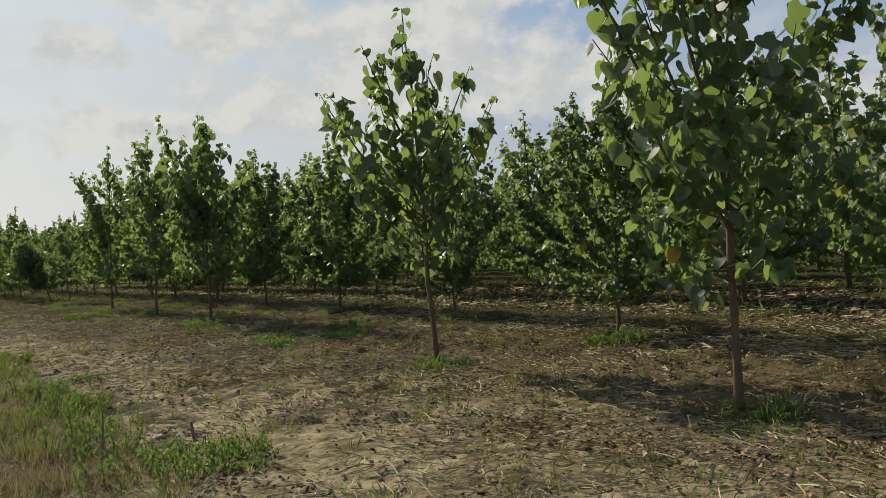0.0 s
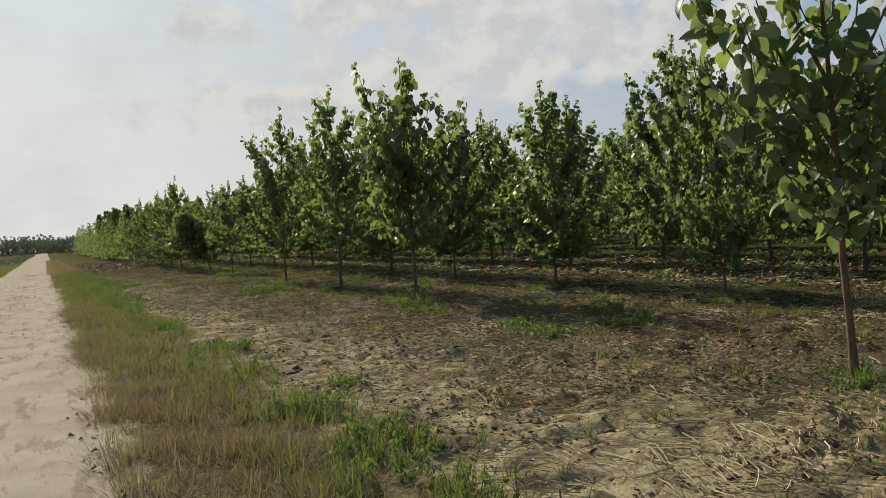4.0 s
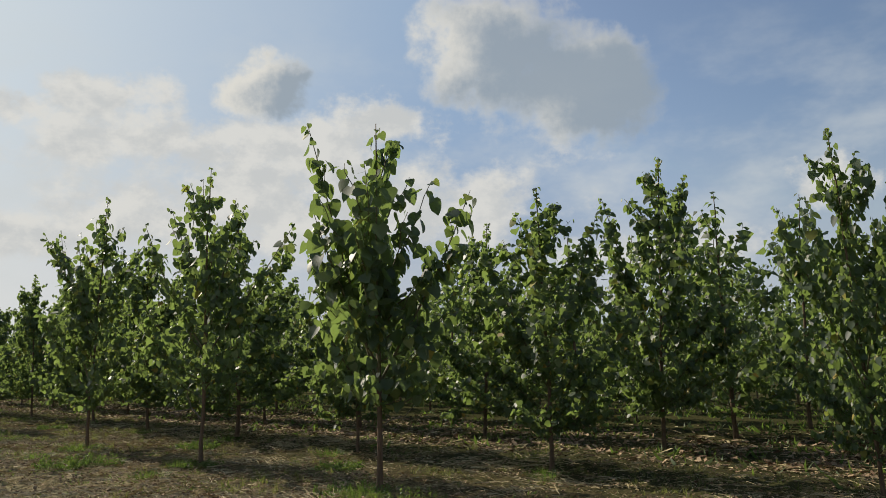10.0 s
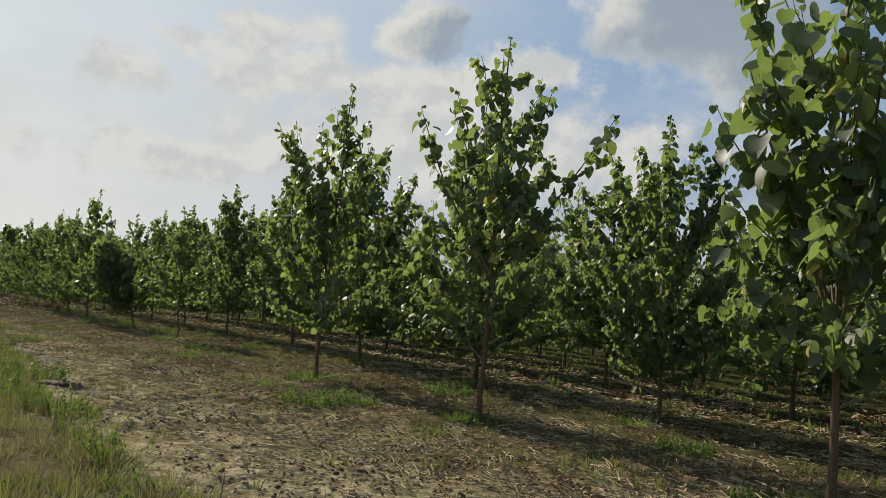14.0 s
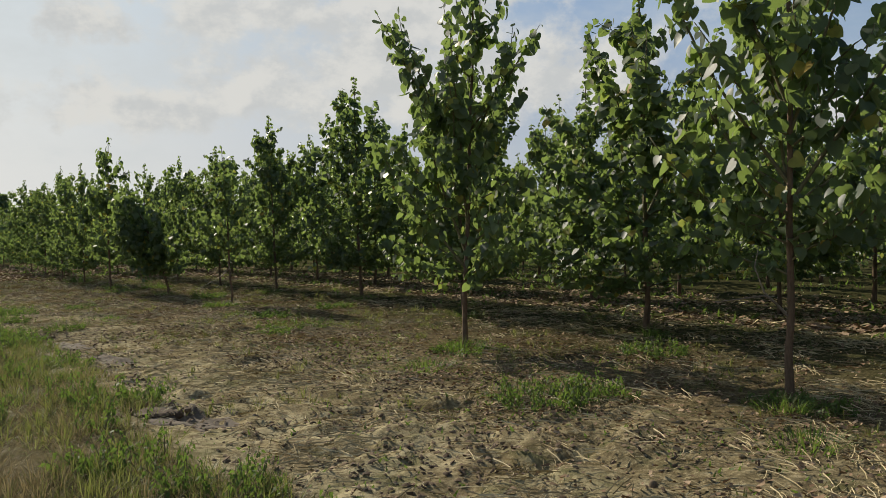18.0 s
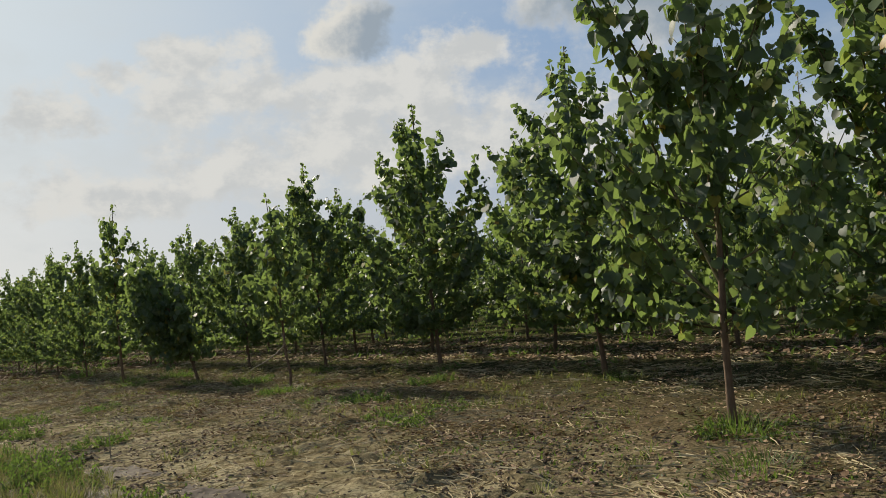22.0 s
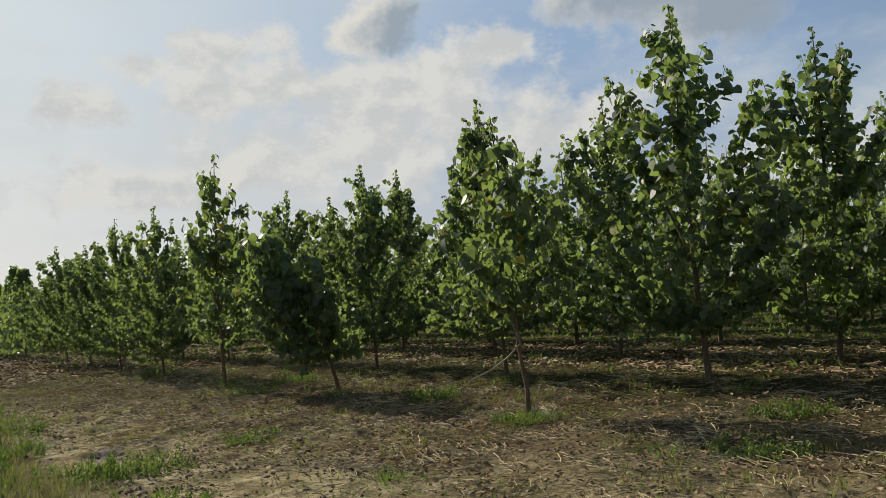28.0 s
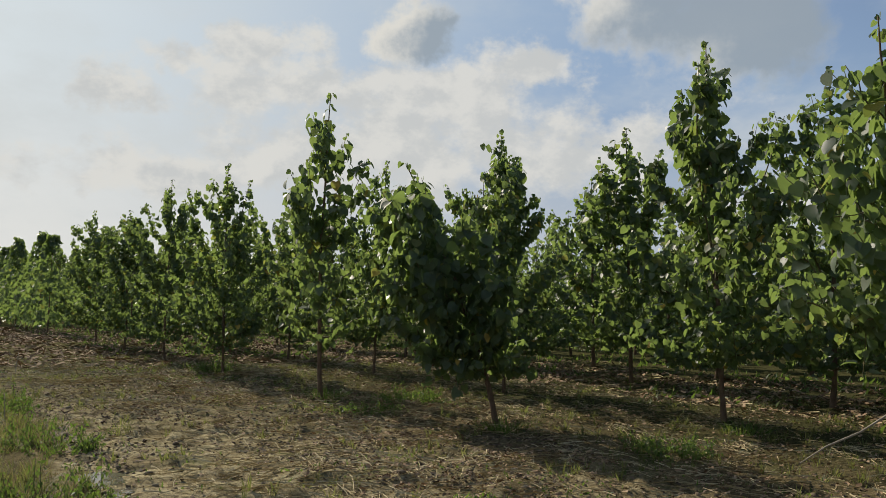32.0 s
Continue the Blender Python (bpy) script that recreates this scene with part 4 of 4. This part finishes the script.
def litter(name, label, n, x1, seed, length, wide, shape, faces, material, flat=0.12, x0=1.5, y0=-1, y1=62, bare=0.0):
    r = np.random.default_rng(seed)
    x, y = scatter(n, x0, x1, y0, y1, seed + 1, lambda x, y: strewn(x, y) * ease(x + 1.5 * value_noise(x * 0.7, y * 0.7, 73), bare, bare + 2.0))
    p = np.stack([x, y, height(x, y) + r.uniform(0.006, 0.038, n)], 1)
    a = np.where(r.uniform(0, 1, n) < 0.7, 9.0 * value_noise(x * 1.2, y * 1.2, seed + 5) + r.normal(0, 0.3, n), r.uniform(0, 6.283, n))
    axis = np.stack([np.cos(a), np.sin(a), r.normal(0, flat, n)], 1)
    m = frames_from(p, axis, np.stack([r.normal(0, flat * 2, n), r.normal(0, flat * 2, n), np.ones(n)], 1), length * r.uniform(0.4, 1.5, n) ** 1.3, wide * r.uniform(0.7, 1.3, n))
    tagged(part(name, joined(name, shape, faces, m), material), label, "litter", kind="stuff")


sv = [(-0.5, 0, 0), (0.5, 0, 0.02), (1.3, 0.45, 0.03), (2.3, 0.45, 0.05), (-0.2, 1, 0.02), (0.6, 1, 0.06)]
sf = [(0, 1, 3, 2), (2, 3, 5, 4)]
litter("straw_litter", "pale dry stalks strewn under the poplars", 80000, 13, 81, 0.16, 0.0042, sv, sf, STRAW)
litter("leaf_litter", "brown dry leaves strewn under the poplars", 64000, 16, 83, 0.046, 0.026, [(-0.5, 0.1, 0.1), (0.5, 0.2, 0.14), (0.35, 0.9, 0), (-0.4, 1, 0.16), (0, 0.5, -0.02)],
       [(0, 1, 4), (1, 2, 4), (2, 3, 4), (3, 0, 4)], LITTER, 0.3, bare=3.4)


flat_v, flat_f = [(-0.5, 0, 0), (0.5, 0, 0.05), (0.4, 1, 0), (-0.45, 0.9, 0.06)], [(0, 1, 2, 3)]
litter("deep_straw_litter", "pale stalks on the ground among the deeper rows", 6000, 34, 85, 0.24, 0.008, flat_v, flat_f, STRAW, x0=12, y1=95)
litter("deep_leaf_litter", "brown dry leaves among the deeper rows", 34000, 34, 87, 0.09, 0.055, flat_v, flat_f, LITTER, 0.3, x0=12, y1=95)
litter("far_end_litter", "dry stalks and leaves at the far end of the plantation", 9000, 13, 89, 0.25, 0.04, flat_v, flat_f, LITTER, 0.3, x0=2, y0=58, y1=95)
gx, gy = scatter(9000, 6, 34, -2, 95, 98, lambda x, y: ease(value_noise(x * 0.6, y * 0.6, 99), 0.4, 0.7) * np.maximum(ease(x, 10, 14), ease(y, 55, 62)))
blades("deep_row_weeds", "low green weeds among the deeper rows", gx, gy, 0.22, 0.06, WEED, 100, 0.9, "weeds")


def clods():
    r = np.random.default_rng(91)
    n = 1800
    x, y = scatter(n, 1.3, 8, 0, 58, 92, lambda x, y: ease(x - verge_right(y), -0.1, 0.2) * (0.1 + 0.9 * ease(value_noise(x * 0.8, y * 0.8, 93), 0.4, 0.7)) * (1.1 - 0.13 * x))
    s = 0.014 + 0.03 * r.uniform(0, 1, n) ** 4
    p = np.stack([x, y, height(x, y) + s * 0.15], 1)
    bm = bmesh.new()
    bmesh.ops.create_icosphere(bm, subdivisions=1, radius=1.0)
    q = np.random.default_rng(94)
    shape = [tuple(np.array(v.co) * (1 + q.normal(0, 0.24)) * (1, 1.3, 0.45)) for v in bm.verts]
    faces = [tuple(v.index for v in fc.verts) for fc in bm.faces]
    bm.free()
    m = frames_from(p, r.normal(0, 1, (n, 3)) * (1, 1, 0.1), np.array((0, 0, 1.0)) + r.normal(0, 0.2, (n, 3)), s)
    tagged(part("soil_clods", joined("soil_clods", shape, faces, m), CLOD), "crumbly brown clods of soil on the field edge", "soil", kind="stuff")


clods()


def road_scraps():
    """Dry grass scraps and crumbs dropped along the middle and the edges of the track."""
    r = np.random.default_rng(97)
    n = 2600
    x, y = scatter(n, -3.0, 0.15, 2, 70, 98, lambda x, y: (0.06 + np.exp(-((x + 1.55) / 0.3) ** 2) + 0.8 * ease(x, -0.55, -0.05)) * ease(value_noise(x * 1.4, y * 0.6, 99), 0.42, 0.75))
    p = np.stack([x, y, 0.022 + 0 * x], 1)
    a = r.uniform(0, 6.283, n)
    m = frames_from(p, np.stack([np.cos(a), np.sin(a), r.normal(0, 0.15, n)], 1), np.array((0, 0, 1.0)) + r.normal(0, 0.3, (n, 3)), 0.015 + 0.06 * r.uniform(0, 1, n) ** 3, 0.006 + 0.012 * r.uniform(0, 1, n))
    shape = [(-0.5, 0, 0), (0.5, 0.1, 0), (0.4, 1, 0), (-0.3, 0.9, 0), (0, 0.5, 0.4)]
    tagged(part("road_scraps", joined("road_scraps", shape, [(0, 1, 4), (1, 2, 4), (2, 3, 4), (3, 0, 4)], m), CLOD), "dry grass scraps and crumbs lying on the track", "litter", kind="stuff")


road_scraps()


def chips():
    """Small dark crumbs and rotted bits on the bare soil."""
    r = np.random.default_rng(95)
    n = 32000
    x, y = scatter(n, 1.3, 7.5, 0, 60, 96, lambda x, y: ease(x - verge_right(y), -0.1, 0.2) * (0.15 + 0.85 * ease(value_noise(x * 1.1, y * 1.1, 97), 0.42, 0.66)) * (1.0 - 0.06 * x))
    p = np.stack([x, y, height(x, y) + r.uniform(0, 0.012, n)], 1)
    a = r.uniform(0, 6.283, n)
    m = frames_from(p, np.stack([np.cos(a), np.sin(a), r.normal(0, 0.3, n)], 1), np.array((0, 0, 1.0)) + r.normal(0, 0.35, (n, 3)), 0.018 + 0.06 * r.uniform(0, 1, n) ** 2, 0.014 + 0.026 * r.uniform(0, 1, n))
    shape = [(-0.5, 0, 0), (0.5, 0.1, 0), (0.4, 1, 0), (-0.3, 0.9, 0), (0, 0.5, 0.3)]
    tagged(part("rotted_chips", joined("rotted_chips", shape, [(0, 1, 4), (1, 2, 4), (2, 3, 4), (3, 0, 4)], m), CHIP), "dark rotted bits and crumbs on bare soil", "litter", kind="stuff")


chips()
gx, gy = scatter(13000, 1.4, 8, 0, 60, 64, lambda x, y: (0.25 + 0.75 * ease(x, 3.0, 5.5)) * ease(value_noise(x * 0.9, y * 0.9, 65), 0.4, 0.75) * ease(x - verge_right(y), -0.3, 0.2))
blades("seedling_weeds", "tiny green seedlings on the field soil", gx, gy, 0.06, 0.02, WEED, 66, 0.9)


def weed(x, y, wide, high, seed, label="low green weed growing on the field soil"):
    """A clump of many leafy stems."""
    r = np.random.default_rng(seed)
    root = new("weed_clump")
    root.location = (x, y, at_ground(x, y) - 0.01)
    tagged(root, label, "weed", "weeds on the field")
    v, f, sets = [], [], []
    for i in range(max(8, int(150 * wide ** 1.5))):
        a, d = r.uniform(0, 6.283), wide * math.sqrt(r.uniform(0, 1)) * 0.75
        s = np.array((d * math.cos(a), d * math.sin(a), -0.02))
        way = np.array((math.cos(a) * 0.6, math.sin(a) * 0.6, 1.0)) + r.normal(0, 0.25, 3)
        line = bend(s, way / np.linalg.norm(way), high * r.uniform(0.4, 1.15), 0.0, 4, r, 0.2)
        tube(v, f, line, [0.005, 0.004, 0.004, 0.003, 0.002], 3)
        fr = leaf_frames(line, 22, 0.05, 0.046, r, (0, 0, 0))
        fr[:, :3, 0] *= 0.55
        sets.append(fr)
    part("stalk_tuft", mesh_of("stalk_tuft", v, f), TWIG, root)["kind"] = "stuff"
    part("leaves", joined("leaves", FAR_V, FAR_F, np.concatenate(sets)), WEED, root)["kind"] = "stuff"
    return root


WEEDS = [(6.1, 18.5, 0.5, 0.28), (6.0, 14.1, 0.6, 0.22), (7.5, 14.3, 0.5, 0.28), (4.8, 26.5, 0.5, 0.3), (6.05, 34.75, 0.85, 0.24), (6.4, 36.9, 0.55, 0.2), (5.45, 13.1, 0.45, 0.2),
         (5.55, 17.0, 0.4, 0.2), (6.7, 12.9, 0.5, 0.22), (5.5, 26.4, 0.4, 0.28), (2.05, 41.2, 0.5, 0.3), (1.5, 41.3, 0.4, 0.28), (1.1, 43.7, 0.4, 0.4), (3.7, 42.2, 0.4, 0.18),
         (6.0, 48.0, 0.5, 0.3), (6.3, 56.0, 0.5, 0.5), (2.35, 36.8, 0.35, 0.2), (1.7, 39.2, 0.4, 0.25), (1.35, 35.6, 0.5, 0.3), (0.85, 26.7, 0.35, 0.3), (1.3, 34.6, 0.4, 0.25),
         (1.9, 6.0, 0.55, 0.3), (1.58, 9.1, 0.4, 0.28), (1.75, 15.6, 0.4, 0.25), (2.3, 12.0, 0.3, 0.15), (8.6, 8.2, 0.5, 0.25), (1.2, 22.6, 0.15, 0.45), (1.5, 11.0, 0.35, 0.2),
         (1.2, 19.5, 0.4, 0.25), (1.5, 29.0, 0.45, 0.3), (1.45, 32.0, 0.4, 0.25), (1.5, 46.5, 0.45, 0.35), (1.3, 50.0, 0.5, 0.3), (8.0, 22.5, 0.5, 0.25), (8.2, 28.0, 0.5, 0.25),
         (8.4, 37.8, 0.5, 0.25), (7.4, 43.6, 0.5, 0.3), (5.2, 34.0, 0.4, 0.15), (7.4, 49.0, 0.5, 0.4), (6.4, 29.85, 0.6, 0.17), (6.55, 24.85, 0.55, 0.17), (6.3, 20.0, 0.6, 0.18), (5.5, 3.85, 0.55, 0.18), (5.75, 8.3, 0.4, 0.15), (6.55, 40.3, 0.5, 0.17)]
for k, (wx, wy, ww, wh) in enumerate(WEEDS):
    weed(wx, wy, ww * 1.1, wh * 0.95, 200 + k)


def grass_clump(x, y, wide, high, seed):
    r = np.random.default_rng(seed)
    root = new("grass_clump")
    root.location = (x, y, at_ground(x, y) - 0.01)
    tagged(root, "bright green grass clump at the foot of a poplar", "grass", "grass clumps")
    n = 170
    a, q = r.uniform(0, 6.283, n), np.sqrt(r.uniform(0, 1, n))
    p = np.stack([np.cos(a) * q * wide, np.sin(a) * q * wide * 0.8, 0 * a], 1)
    axis = np.stack([np.cos(a) * q * 0.9, np.sin(a) * q * 0.9, np.ones(n)], 1) + r.normal(0, 0.25, (n, 3))
    m = frames_from(p, axis, np.stack([-np.cos(a), -np.sin(a), 0.5 + 0 * a], 1) + r.normal(0, 0.3, (n, 3)), high * r.uniform(0.5, 1.2, n), 0.009 * r.uniform(0.7, 1.3, n))
    shape = [(-0.5, 0, 0), (0.5, 0, 0), (-0.4, 0.5, 0.05), (0.4, 0.5, 0.05), (0, 1, -0.15)]
    part("blade_tuft", joined("blade_tuft", shape, [(0, 1, 3, 2), (2, 3, 4)], m), WEED, root)["kind"] = "stuff"


CLUMPS = [(5.75, 8.6, 0.3, 0.2), (5.9, 3.9, 0.35, 0.22), (6.2, 19.6, 0.4, 0.25), (6.25, 24.9, 0.3, 0.2), (6.35, 30.0, 0.4, 0.22), (6.5, 40.2, 0.4, 0.22), (9.0, 8.3, 0.35, 0.2),
          (9.7, 13.9, 0.35, 0.2), (9.4, 19.1, 0.35, 0.2), (9.2, 24.4, 0.35, 0.2), (9.6, 29.2, 0.35, 0.2), (9.8, 34.4, 0.4, 0.2), (10.1, 39.5, 0.4, 0.2), (6.7, 45.7, 0.35, 0.22),
          (6.3, 50.0, 0.4, 0.25), (9.5, 44.1, 0.35, 0.2), (5.1, 29.0, 0.4, 0.15), (5.3, 24.1, 0.35, 0.15), (5.9, 37.6, 0.4, 0.16), (3.6, 38.8, 0.3, 0.16)]
for k, (wx, wy, ww, wh) in enumerate(CLUMPS):
    grass_clump(wx, wy, ww, wh, 400 + k)


def wet_patch(name, label, x0, y0, wide, long, material, category, seed):
    """A flat wet patch with a wavy outline at the verge's edge."""
    r = np.random.default_rng(seed)
    k = 26
    a = np.linspace(0, 2 * math.pi, k, endpoint=False)
    rad = 1 + 0.35 * np.sin(a * 3 + 1) + r.normal(0, 0.12, k)
    q = np.sqrt(r.uniform(0, 1, 400))
    b = r.uniform(0, 2 * math.pi, 400)
    z = float(np.percentile(height(x0 + wide * q * np.cos(b), y0 + long * q * np.sin(b)), 45)) + 0.002
    v = [(x0, y0, z)] + [(x0 + wide * q * math.cos(t), y0 + long * q * math.sin(t), z) for q, t in zip(rad, a)]
    v += [(px, py, pz - 0.05) for px, py, pz in v[1:]]
    f = [(0, 1 + i, 1 + (i + 1) % k) for i in range(k)] + [(1 + i, 1 + k + i, 1 + k + (i + 1) % k, 1 + (i + 1) % k) for i in range(k)]
    tagged(part(name, mesh_of(name, v, f), material), label, category, kind="structure")


wet_patch("puddle", "shallow muddy puddle reflecting the sky at the verge", 1.62, 44.6, 0.22, 0.85, PUDDLE, "water", 501)
wet_patch("mud_patch", "smooth pinkish patch of damp mud beside the verge", 1.72, 7.35, 0.2, 0.42, MUD, "mud", 502)



def damp_soil(x0, y0, wide, long, seed):
    """A dark damp skin with a ragged outline that follows the churned ground."""
    r = np.random.default_rng(seed)
    k, rings = 40, 12
    a = np.linspace(0, 2 * math.pi, k, endpoint=False)
    edge = 1 + 0.3 * np.sin(a * 2 + seed) + 0.2 * np.sin(a * 5 + 2 * seed) + r.normal(0, 0.1, k)
    q = np.linspace(0.04, 1, rings)[:, None]
    x, y = x0 + wide * q * edge * np.cos(a), y0 + long * q * edge * np.sin(a)
    z = height(x, y) + 0.007 - 0.02 * (q > 0.95)
    v = np.stack([x, y, z], 2).reshape(-1, 3).tolist()
    f = [(i * k + j, i * k + (j + 1) % k, (i + 1) * k + (j + 1) % k, (i + 1) * k + j) for i in range(rings - 1) for j in range(k)] + [tuple(range(k))[::-1]]
    tagged(part("damp_patch", mesh_of("damp_patch", v, f, True), DAMP), "dark damp patch of churned soil beside the verge", "mud", kind="structure")


for k, (wx, wy, ww, wl) in enumerate(((1.55, 33.0, 0.2, 0.6), (1.85, 28.0, 0.26, 0.6), (1.95, 34.5, 0.3, 0.6), (2.15, 32.3, 0.25, 0.5), (1.75, 47.6, 0.2, 0.7), (2.05, 42.8, 0.25, 0.55), (1.95, 13.1, 0.25, 0.5))):
    damp_soil(wx, wy, ww, wl, 510 + k)


def mound(x, y, wide, high, seed):
    """A heap of dark crumbly soil."""
    r = np.random.default_rng(seed)
    root = new("soil_mound")
    root.location = (x, y, at_ground(x, y) - 0.02)
    tagged(root, "small dark heap of damp crumbly soil", "soil", "soil mounds")
    bm = bmesh.new()
    bmesh.ops.create_icosphere(bm, subdivisions=3, radius=1.0)
    for vt in bm.verts:
        k = 1 + 0.3 * noise.noise(vt.co * 2.5 + Vector((seed, 0, 0))) + 0.12 * noise.noise(vt.co * 7)
        vt.co = Vector((vt.co.x * wide * k, vt.co.y * wide * 1.2 * k, max(-0.02, vt.co.z * high * k)))
    part("mound_body", bm, CHIP, root)
    for _ in range(14):
        bm = bmesh.new()
        bmesh.ops.create_icosphere(bm, subdivisions=1, radius=r.uniform(0.02, 0.05))
        for vt in bm.verts:
            vt.co = vt.co * r.uniform(0.75, 1.2)
        a, q = r.uniform(0, 6.283), wide * r.uniform(0.7, 1.6)
        part("clod", bm, CHIP, root, place=Matrix.Translation((q * math.cos(a), q * math.sin(a), 0.025)))


mound(1.5, 16.5, 0.22, 0.10, 601)
mound(1.75, 35.9, 0.18, 0.07, 602)
mound(1.9, 13.2, 0.14, 0.06, 603)
mound(1.6, 28.3, 0.2, 0.06, 604)


def stick(x, y, high, radius, seed, lean=(0.05, 0.02)):
    r = np.random.default_rng(seed)
    v, f = [], []
    line = bend((0, 0, -0.05), (lean[0], lean[1], 1.0), high + 0.05, 0.0, 5, r, 0.04)
    tube(v, f, line, [radius * (1 - 0.1 * i) for i in range(6)], 6)
    ob = part("dead_stick", mesh_of("dead_stick", v, f, True), DEADWOOD)
    ob.location = (x, y, at_ground(x, y))
    tagged(ob, "thin dead stick standing upright in the soil", "stick", "dead sticks")


stick(1.36, 6.78, 0.42, 0.009, 301)
stick(2.18, 7.05, 0.16, 0.02, 302, (-0.2, 0.1))
stick(2.15, 35.5, 0.3, 0.006, 303)
stick(1.0, 24.1, 0.4, 0.007, 304)
stick(1.45, 20.9, 0.3, 0.006, 305)
stick(1.33, 48.9, 0.35, 0.008, 306)
stick(2.28, 56.5, 0.5, 0.01, 307)
